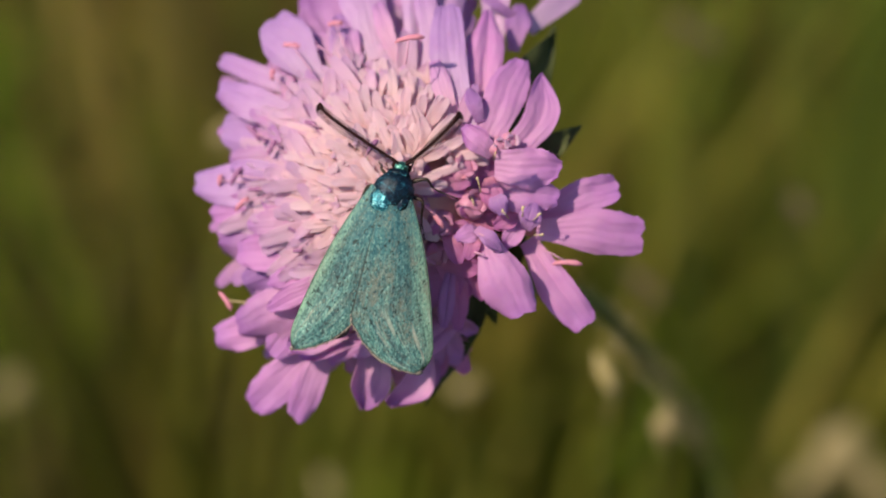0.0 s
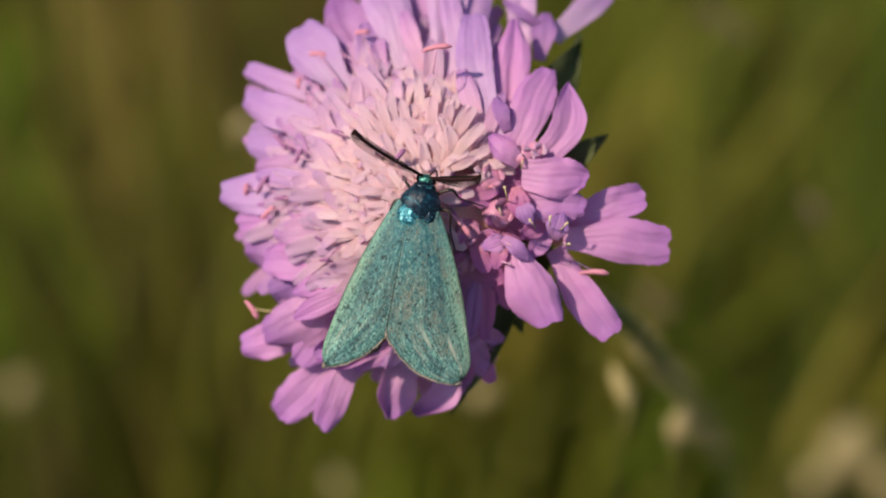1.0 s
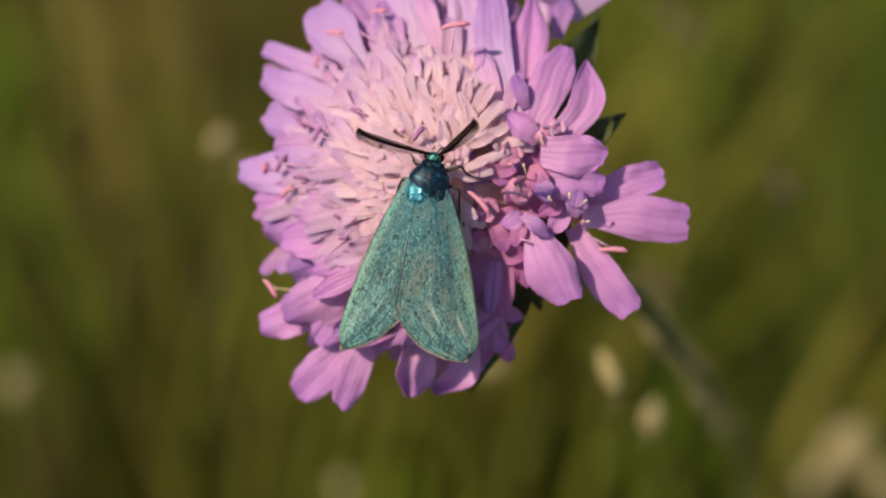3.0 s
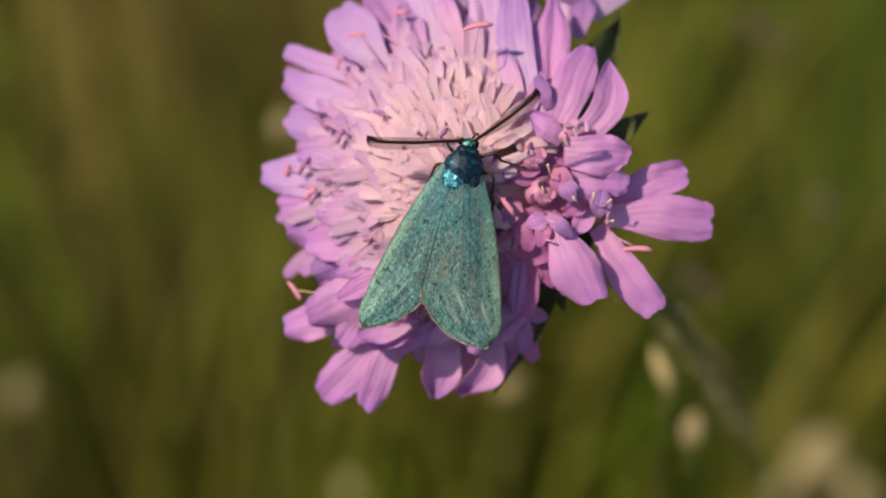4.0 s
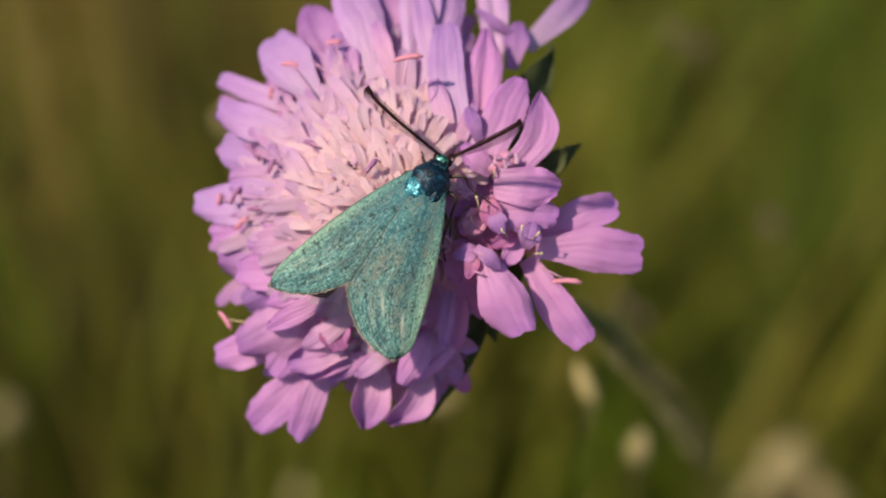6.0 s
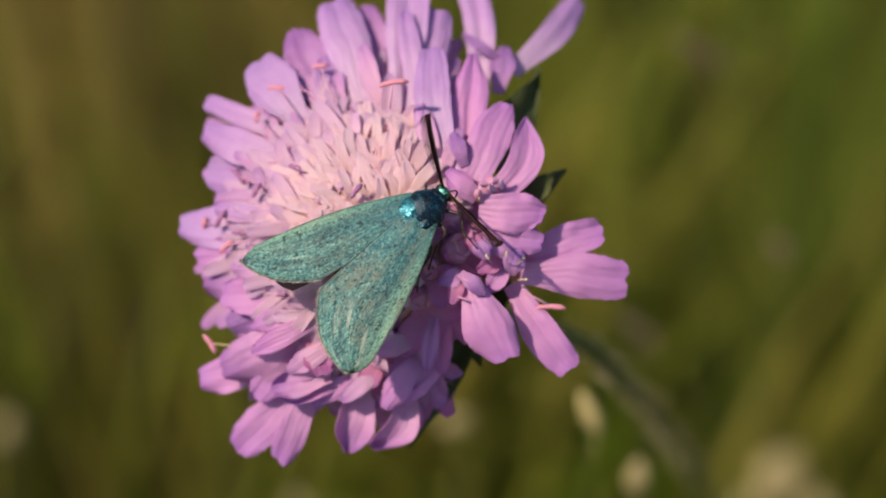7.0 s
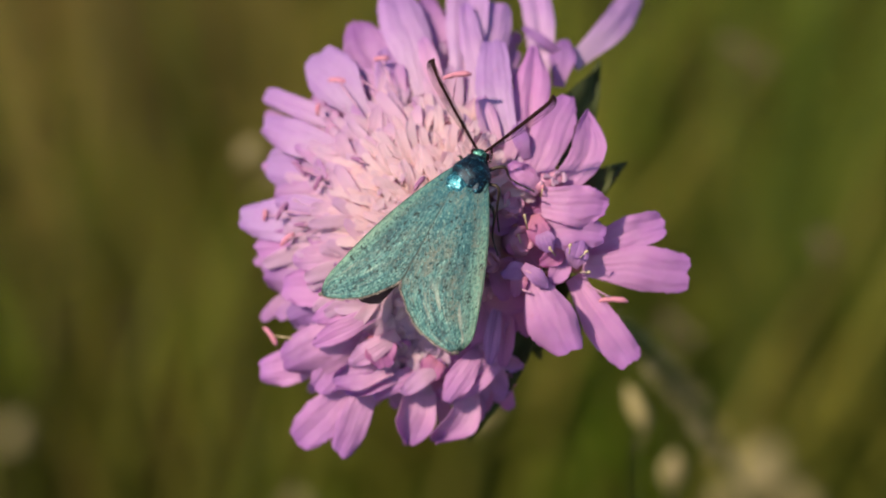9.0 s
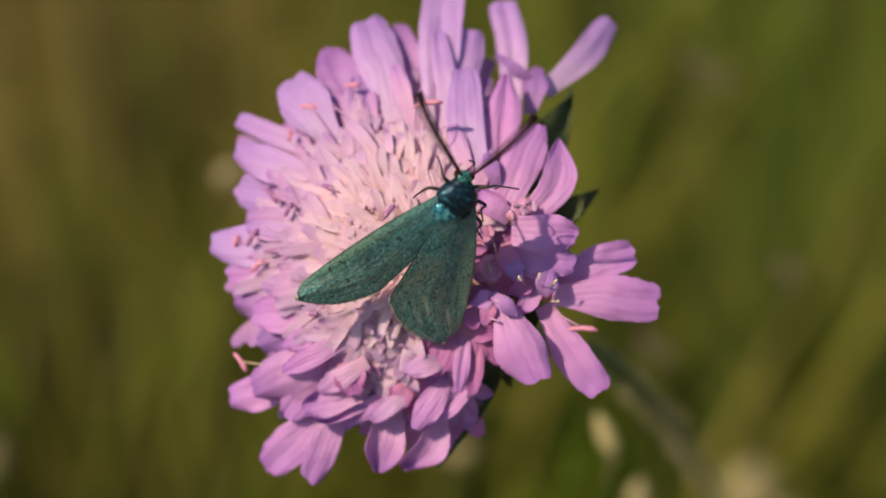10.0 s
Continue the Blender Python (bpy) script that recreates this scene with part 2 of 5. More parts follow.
def sheet(bm, rows, thick):
    """A closed thin leaf over a grid of points, with UVs: u along, v across."""
    uvl = bm.loops.layers.uv.verify()
    n, m = len(rows), len(rows[0])
    sides = []
    for side in (0, 1):
        grid = []
        for i in range(n):
            line = []
            for j in range(m):
                p = rows[i][j]
                a = rows[min(i + 1, n - 1)][j] - rows[max(i - 1, 0)][j]
                b = rows[i][min(j + 1, m - 1)] - rows[i][max(j - 1, 0)]
                nn = a.cross(b)
                nn = nn.normalized() if nn.length > 1e-12 else Vector((0, 0, 1))
                edge = 0.35 if j in (0, m - 1) or i == n - 1 else 1.0
                line.append(bm.verts.new(p + nn * thick * (0.5 - side) * edge))
            grid.append(line)
        sides.append(grid)

    def face(vs, uvs):
        f = bm.faces.new(vs)
        for l, q in zip(f.loops, uvs):
            l[uvl].uv = q
        return f
    for side, grid in enumerate(sides):
        for i in range(n - 1):
            for j in range(m - 1):
                vs = [grid[i][j], grid[i + 1][j], grid[i + 1][j + 1], grid[i][j + 1]]
                uvs = [(i / (n - 1), j / (m - 1)), ((i + 1) / (n - 1), j / (m - 1)),
                       ((i + 1) / (n - 1), (j + 1) / (m - 1)), (i / (n - 1), (j + 1) / (m - 1))]
                face(vs[::-1] if side else vs, uvs[::-1] if side else uvs)
    ring = [(i, 0) for i in range(n)] + [(n - 1, j) for j in range(1, m)] + [(i, m - 1) for i in range(n - 2, -1, -1)] + [(0, j) for j in range(m - 2, 0, -1)]
    for (a, b), (c, d) in zip(ring, ring[1:] + ring[:1]):
        q1, q2 = (a / (n - 1), b / (m - 1)), (c / (n - 1), d / (m - 1))
        rim = face([sides[0][a][b], sides[1][a][b], sides[1][c][d], sides[0][c][d]], [q1, q1, q2, q2])
        for e in rim.edges:
            e.smooth = False


def tube(bm, points, radii, sides=7):
    """A round rod along points, closed at both ends."""
    uvl = bm.loops.layers.uv.verify()
    rings = []
    ref = Vector((0.31, 0.22, 0.93))
    for i, p in enumerate(points):
        d = (points[min(i + 1, len(points) - 1)] - points[max(i - 1, 0)]).normalized()
        a = d.cross(ref)
        if a.length < 0.05:
            a = d.cross(Vector((1, 0, 0)))
        a.normalize()
        b = d.cross(a)
        rings.append([bm.verts.new(p + (a * math.cos(q) + b * math.sin(q)) * radii[i])
                      for q in (2 * math.pi * k / sides for k in range(sides))])
    n = len(points) - 1
    for i in range(n):
        for k in range(sides):
            f = bm.faces.new([rings[i][k], rings[i][(k + 1) % sides], rings[i + 1][(k + 1) % sides], rings[i + 1][k]])
            for l, (uu, vv) in zip(f.loops, ((i, k), (i, k + 1), (i + 1, k + 1), (i + 1, k))):
                l[uvl].uv = (uu / n, vv / sides)
    bm.faces.new(rings[0][::-1])
    bm.faces.new(rings[-1])


def curve(points, steps):
    """A smooth line of Vectors through points."""
    pts = [Vector(p) for p in points]
    out = []
    for i in range(steps + 1):
        s = i / steps * (len(pts) - 1)
        k = min(int(s), len(pts) - 2)
        f = s - k
        p0, p1, p2, p3 = pts[max(k - 1, 0)], pts[k], pts[k + 1], pts[min(k + 2, len(pts) - 1)]
        out.append(0.5 * ((2 * p1) + (p2 - p0) * f + (2 * p0 - 5 * p1 + 4 * p2 - p3) * f * f + (3 * p1 - p0 - 3 * p2 + p3) * f ** 3))
    return out


def leaf_rows(base, tip, width, bow=0.6, cup=0.08, twist=0.0, tipness=0.68, claw=0.35, n=12, m=8, seed=0, sway=0.0, point=False):
    """The grid of a petal or leaf in millimetres. tipness: how blunt its end is; claw: its width at the base."""
    rnd = random.Random(seed)
    B, T = Vector(base), Vector(tip)
    d = T - B
    ln = d.length
    d.normalize()
    side = d.cross(Vector((0, 0, 1)))
    side = side.normalized() if side.length > 0.05 else Vector((1, 0, 0))
    up = side.cross(d)
    q = Matrix.Rotation(radians(twist), 3, d)
    side, up = q @ side, q @ up
    ph = rnd.uniform(0, 6)
    rows = []
    notch = [rnd.uniform(-0.05, 0.032) for _ in range(m)]
    lop = rnd.uniform(-0.04, 0.04)
    for i in range(n):
        u = i / (n - 1)
        grow = claw + (1 - claw) * min(1.0, u / 0.66) ** 0.85
        if u > 0.66:
            w = (u - 0.66) / 0.34
            grow *= (1 - w ** 3.5 * (1 - tipness))
        if point:
            grow = (claw + (1 - claw) * min(1.0, u / 0.3)) * max(0.03, 1 - max(0.0, (u - 0.3) / 0.7) ** 1.25)
        c = B + d * ln * u + up * bow * math.sin(math.pi * u) + side * sway * math.sin(math.pi * u)
        line = []
        for j in range(m):
            v = 2 * j / (m - 1) - 1
            x = v * grow * width / 2
            end = (notch[j] + lop * v - 0.045 * v ** 4) * ln * max(0.0, u - 0.7) / 0.3
            z = cup * width * (v * v - 0.3) * (1 - 0.7 * u) + 0.055 * width * math.sin(5 * u + 2.6 * v + ph) + 0.02 * width * math.sin(11 * u - 5 * v + 2 * ph)
            line.append((c + side * x + d * end + up * z) * MM)
        rows.append(line)
    return rows


def leaf_mesh(thick=0.10, **kw):
    bm = bmesh.new()
    sheet(bm, leaf_rows(**kw), thick * MM)
    return bm


# ---- the meadow ----
ground_mat = plain_material("mossy soil", (0.079, 0.077, 0.013), (0.16, 0.148, 0.032), 9, 0.9, 0.8, 0.02)
GRASS = Mat("meadow grass", 0.55, 0.0, 0.3)
gi = GRASS.nt.nodes.new("ShaderNodeNewGeometry").outputs["Random Per Island"]
gcol = GRASS.ramp(gi, [(0.0, (0.075, 0.090, 0.010)), (0.35, (0.13, 0.135, 0.018)), (0.6, (0.22, 0.17, 0.04)), (0.8, (0.15, 0.18, 0.024)), (1.0, (0.30, 0.23, 0.07))])
gcol = GRASS.mix(GRASS.math("MULTIPLY", GRASS.noise(60, 3), 0.4), gcol, (0.07, 0.06, 0.012))
gcol = GRASS.mix(GRASS.ramp(GRASS.noise(5.0, 2), [(0.46, (0, 0, 0)), (0.60, (0.8, 0.8, 0.8))]), gcol, (0.12, 0.19, 0.012))
gcol = GRASS.mix(GRASS.ramp(GRASS.noise(3.4, 2, 0.5, "Object", (1.3, 0.9, 1)), [(0.52, (0, 0, 0)), (0.70, (0.7, 0.7, 0.7))]), gcol, (0.16, 0.09, 0.03))
gcol = GRASS.mix(1.0, gcol, (1.28, 1.36, 1.03), "MULTIPLY")
GRASS.color(gcol).bump(GRASS.noise(500, 3), 0.3, 0.0002)
GRASS.thin(gcol, 0.25)


def ground():
    bm = bmesh.new()
    xs = [-3000, -400, -60, -12] + [i * 0.25 for i in range(-20, 21)] + [12, 60, 400, 3000]
    ys = [-3000, -400, -60, -12] + [i * 0.25 for i in range(-12, 33)] + [16, 60, 400, 3000]
    grid = [[bm.verts.new((x, y, 0.03 * noise.noise(Vector((x, y, 0)) * 1.3) if abs(x) < 6 and -4 < y < 9 else 0.0)) for x in xs] for y in ys]
    for a, b in zip(grid, grid[1:]):
        for i in range(len(xs) - 1):
            bm.faces.new([a[i], a[i + 1], b[i + 1], b[i]])
    tagged(part("ground", bm, ground_mat, None), "mossy olive brown meadow soil between the grasses", "ground", kind="structure")


def meadow():
    rnd = random.Random(11)
    verts, faces = [], []
    spots = []
    for n in range(26000):
        r, a = 3.9 * rnd.random() ** 0.9, rnd.uniform(0, 2 * math.pi)
        x, y = r * math.cos(a), 0.55 + r * math.sin(a)
        if math.hypot(x, y) > 0.10:
            spots.append((x, y))
    for x, y in spots:
        h = rnd.uniform(0.10, 0.30) * (1.0 if y > 0.7 else 0.75)
        if abs(x) < 0.25 and 0.0 < y < 0.48:
            h = min(h, max(0.04, 0.46 - 0.93 * y))      # low growth before the flower
        w = rnd.uniform(0.0012, 0.0032)
        lean = rnd.uniform(0, 2 * math.pi)
        bend = rnd.uniform(0.1, 0.5) * h
        turn = rnd.uniform(0, math.pi)
        sx, sy = math.cos(turn) * w, math.sin(turn) * w
        k = len(verts)
        for i in range(5):
            u = i / 4
            px, py = x + math.cos(lean) * bend * u * u, y + math.sin(lean) * bend * u * u
            q = 1 - 0.9 * u * u
            verts += [(px - sx * q, py - sy * q, h * u - 0.02), (px, py - 0.0006, h * u - 0.02), (px + sx * q, py + sy * q, h * u - 0.02)]
        for i in range(4):
            a = k + 3 * i
            faces += [(a, a + 1, a + 4, a + 3), (a + 1, a + 2, a + 5, a + 4)]
    me = bpy.data.meshes.new("meadow_grass")
    me.from_pydata(verts, [], faces)
    me.materials.append(GRASS.m)
    for p in me.polygons:
        p.use_smooth = True
    tagged(new("meadow_grass", me), "dense olive green and straw coloured meadow grass", "grass", kind="stuff")


def tuft(x, y, count, wide, tall, lean, mat, label, seed):
    """A clump of taller blades."""
    rnd = random.Random(seed)
    bm = bmesh.new()
    for _ in range(count):
        bx, by = x + rnd.gauss(0, wide), y + rnd.gauss(0, wide)
        h = tall * rnd.uniform(0.7, 1.1)
        tip = Vector((bx + lean * h + rnd.gauss(0, 0.025), by + rnd.gauss(0, 0.03), h))
        base = Vector((bx, by, -0.01))
        side = Vector((math.cos(rnd.uniform(-0.6, 0.6)), rnd.uniform(-0.4, 0.4), 0)) * rnd.uniform(0.0014, 0.003)
        rows = []
        for i in range(6):
            u = i / 5
            p = base.lerp(tip, u) + Vector((lean * 0.02 * u * u, 0, -0.03 * u * u * rnd.random()))
            w = 1 - 0.85 * u ** 2
            rows.append([p - side * w, p + Vector((0, -0.0007, 0)), p + side * w])
        sheet(bm, rows, 0.0003)
    tagged(part("grass_tuft", bm, mat, None), label, "grass", kind="stuff")


def blade_material(name, lo, hi):
    return plain_material(name, lo, hi, 40, 0.55, 0.2, 0.0002, thin=0.3)


LUSH = blade_material("lush grass blade", (0.11, 0.145, 0.016), (0.18, 0.225, 0.034))
DRY = blade_material("dry grass blade", (0.27, 0.20, 0.05), (0.42, 0.32, 0.10))
WITHERED = blade_material("withered grass blade", (0.05, 0.038, 0.016), (0.11, 0.08, 0.03))
ground()
meadow()
tuft(0.105, 0.72, 30, 0.022, 0.15, 0.0, WITHERED, "withered dark brown tuft of meadow grass", 19)
tuft(-0.125, 0.54, 36, 0.020, 0.13, 0.0, WITHERED, "withered dark brown tuft of meadow grass", 17)
tuft(-0.10, 0.58, 26, 0.016, 0.13, 0.0, WITHERED, "withered dark brown tuft of meadow grass", 18)
tuft(0.100, 0.52, 8, 0.012, 0.30, 0.05, LUSH, "lush green tuft of meadow grass", 1)
tuft(0.125, 0.57, 40, 0.022, 0.13, 0.0, LUSH, "lush green tuft of meadow grass", 16)
tuft(0.140, 0.62, 12, 0.014, 0.31, 0.0, LUSH, "lush green tuft of meadow grass", 2)
tuft(-0.150, 0.62, 14, 0.024, 0.31, -0.12, DRY, "dry yellow tuft of meadow grass", 3)
tuft(-0.06, 0.66, 30, 0.016, 0.24, 0.06, DRY, "dry yellow tuft of meadow grass", 4)
tuft(-0.080, 0.55, 34, 0.022, 0.11, 0.0, WITHERED, "withered dark brown tuft of meadow grass", 20)
tuft(-0.10, 0.83, 40, 0.032, 0.25, 0.0, DRY, "dry yellow tuft of meadow grass", 22)
tuft(-0.11, 0.75, 46, 0.022, 0.30, 0.05, DRY, "dry yellow tuft of meadow grass", 6)
tuft(-0.09, 0.62, 24, 0.016, 0.27, -0.05, DRY, "dry yellow tuft of meadow grass", 12)
tuft(-0.20, 0.72, 40, 0.020, 0.30, 0.10, DRY, "dry yellow tuft of meadow grass", 7)
tuft(0.165, 0.57, 54, 0.026, 0.15, 0.0, LUSH, "lush green tuft of meadow grass", 9)
tuft(-0.175, 0.92, 80, 0.030, 0.24, 0.0, DRY, "dry yellow tuft of meadow grass", 14)
tuft(-0.12, 0.90, 50, 0.022, 0.22, 0.0, DRY, "dry yellow tuft of meadow grass", 15)
around = random.Random(31)
for k in range(22):
    ang = radians(150 + 240 * (k + around.random()) / 22)
    far = around.uniform(0.5, 2.2)
    tuft(far * math.cos(ang), far * math.sin(ang), 34, 0.02, around.uniform(0.2, 0.32), around.uniform(-0.1, 0.1), LUSH if k % 2 else DRY,
         "lush green tuft of meadow grass" if k % 2 else "dry yellow tuft of meadow grass", 40 + k)
tuft(0.19, 0.80, 34, 0.030, 0.20, 0.0, LUSH, "lush green tuft of meadow grass", 21)
tuft(-0.02, 0.95, 50, 0.030, 0.30, 0.02, DRY, "dry yellow tuft of meadow grass", 5)

# ---- seed heads that sway behind the flower ----
STRAW = plain_material("straw seed husk", (0.21, 0.165, 0.07), (0.36, 0.29, 0.14), 500, 0.7, thin=0.2)
CHAFF = plain_material("pale chaff", (0.30, 0.235, 0.095), (0.50, 0.41, 0.195), 500, 0.7, thin=0.2)
UMBER = plain_material("dry brown seed husk", (0.07, 0.045, 0.03), (0.16, 0.10, 0.07), 500, 0.8)


def seed_head(label, knobs, mat, foot):
    """A thin grass stalk with plump husks, each on a short stem; millimetres from its topmost husk."""
    thing = tagged(new("grass_seed_head"), label, "grass", "seed heads behind the flower")
    bm = bmesh.new()
    pts = curve([(0, 0, 0), (foot[0] * 0.1, foot[1] * 0.12, foot[2] * 0.1), (foot[0] * 0.5, foot[1] * 0.5, foot[2] * 0.5), foot], 16)
    tube(bm, [p * MM for p in pts], [(0.07 + 0.02 * i) * MM for i in range(17)], 6)
    part("stalk", bm, BRACT, thing)
    for x, y, z, ln, w, turn in knobs:
        bm = bmesh.new()
        d = Vector((math.sin(radians(turn)), math.cos(radians(turn)), 0.15))
        c = Vector((x, y, z))
        tube(bm, [(c + d * ln * f) * MM for f in (-0.5, -0.38, -0.15, 0.12, 0.36, 0.5)], [w * f * MM for f in (0.08, 0.32, 0.5, 0.46, 0.24, 0.04)], 9)
        tube(bm, [(c - d * ln * 0.45) * MM, pts[2] * 0.6 * MM], [0.1 * MM, 0.08 * MM], 5)
        part("husk", bm, mat, thing)
    return thing


HUSKS = []
HUSKS.append(seed_head("pale straw grass seed head on a thin stalk", [(0, 0, 0, 4.9, 1.9, -24)], CHAFF, (14, -345, -240)))
HUSKS.append(seed_head("rounded straw grass seed head behind the stalk", [(0, 0, 0, 4.2, 2.8, 10)], STRAW, (16, -345, -240)))
HUSKS.append(seed_head("faint straw grass seed head with two husks", [(0, 0, 0, 4.0, 3.2, 40), (3.4, -3.4, 0, 2.6, 1.8, 80)], STRAW, (-14, -350, -220)))
HUSKS.append(seed_head("dry brown meadow seed head on a thin stalk", [(0, 0, 0, 4.5, 1.9, -60), (3.4, -2.2, 2, 3.6, 1.6, -50)], UMBER, (40, -340, -230)))
HUSKS.append(seed_head("pale round seed head low in the meadow", [(0, 0, 0, 13, 11.0, 20), (7, -7, 3, 9, 7.5, -20), (-7, -6, 2, 8, 6, 40)], STRAW, (10, -250, -170)))
HUSKS.append(seed_head("small straw husk low in the meadow", [(0, 0, 0, 6, 3.6, -20)], STRAW, (-6, -270, -190)))
HUSKS.append(seed_head("dim straw husk behind the flower", [(0, 0, 0, 5, 3.2, 70)], STRAW, (4, -330, -220)))
HUSKS.append(seed_head("dry brown seed head beside the flower stalk", [(0, 0, 0, 4.0, 1.6, -50), (2.4, -1.8, 1, 2.6, 1.2, -30)], UMBER, (30, -335, -225)))
HUSKS.append(seed_head("small dark brown seed head in the grass", [(0, 0, 0, 4.6, 2.0, -35)], UMBER, (-16, -320, -215)))
HUSKS.append(seed_head("pale faded seed head deep in the meadow", [(0, 0, 0, 7.5, 6.0, 15)], STRAW, (-10, -250, -170)))

# ---- the flower head ----
# Its space: x and y across the head, z out of it; millimetres from its middle.
flower = tagged(new("scabious_flower"), "lilac scabious flower head with pale centre on a hairy stalk", "flower")


def dome(x, y):
    r = math.hypot(x + 0.8, y - 1.5)
    return 2.9 - 6.6 * (r / 12) ** 2


def receptacle():
    """The pale domed base of the head and the green cup under it."""
    bm = bmesh.new()
    rings = []
    for r in (0.02, 2, 4, 6, 7.4, 8.2, 8.4, 7.6, 5, 2, 0.02):
        k = len(rings)
        z = dome(r, 0) - 0.75 if k < 6 else (-1.4, -2.4, -2.9, -3.2, -3.3)[k - 6]
        rings.append([bm.verts.new(Vector((0.9 * r * math.cos(a) - 1.2, 0.9 * r * math.sin(a) + 0.6, z + 0.12 * math.sin(5 * a + k))) * MM) for a in (i * math.pi / 14 for i in range(28))])
    for a, b in zip(rings, rings[1:]):
        for i in range(28):
            bm.faces.new([a[i], a[(i + 1) % 28], b[(i + 1) % 28], b[i]])
    base = part("receptacle", bm, BASE, flower, "pale pink domed flower base")
    bm = bmesh.new()
    rings = []
    for r, z in ((7.8, -2.2), (7.9, -2.8), (6.0, -4.0), (3.4, -4.8), (1.6, -5.6), (0.02, -5.8)):
        rings.append([bm.verts.new(Vector((r * math.cos(a) + 0.3, r * math.sin(a), z)) * MM) for a in (i * math.pi / 12 for i in range(24))])
    for a, b in zip(rings, rings[1:]):
        for i in range(24):
            bm.faces.new([a[i], a[(i + 1) % 24], b[(i + 1) % 24], b[i]])
    part("green_cup", bm, BRACT, base, "dark green cup")


def stalk():
    bm = bmesh.new()
    pts = curve([(2, -2, -3.5), (8, -4.0, -15), (15.6, -6.9, -36), (21.5, -12.3, -60), (28.2, -19.3, -85), (33.2, -26.2, -105), (37.6, -38, -125), (40, -90, -150), (41, -200, -205), (42, -345, -285)], 54)
    tube(bm, [p * MM for p in pts], [(max(0.55, 0.95 - 0.012 * i) if i else 2.0) * MM for i in range(len(pts))], 9)
    rnd = random.Random(3)
    s = part("stalk", bm, STALK, flower, "hairy grey green stalk")
    hairs = bmesh.new()
    for _ in range(260):
        k = rnd.randrange(2, 30)
        p = pts[k].lerp(pts[k + 1], rnd.random())
        d = Vector((rnd.gauss(0, 1), rnd.gauss(0, 1), rnd.gauss(0, 1))).normalized()
        tube(hairs, [(p + d * 0.9) * MM, (p + d * 2.2) * MM], [0.05 * MM, 0.02 * MM], 3)
    tagged(part("stalk_hairs", hairs, CREAM, s), kind="stuff")


def bract(base, tip, width, bow=0.5, twist=0.0, seed=1, sway=0.0):
    part("bract", leaf_mesh(0.25, base=base, tip=tip, width=width, bow=bow, cup=0.15, twist=twist, claw=0.7, seed=seed, sway=sway, point=True), BRACT, flower, "dark green pointed bract")


def lay(x, y, lift=0.0):
    """A place on the head, lift above the fall of its outer petals."""
    fall = 0.020 * (1 - 0.65 * min(1.0, max(0.0, (x - 2) / 7)) * min(1.0, max(0.0, (13 - y) / 6)))
    fall *= 1 - 0.4 * min(1.0, max(0.0, -y / 6))
    z = 1.2 - fall * (x * x + y * y) + lift
    return Vector((x * (1 - z / 169.4), y * (1 - z / 169.4), z))


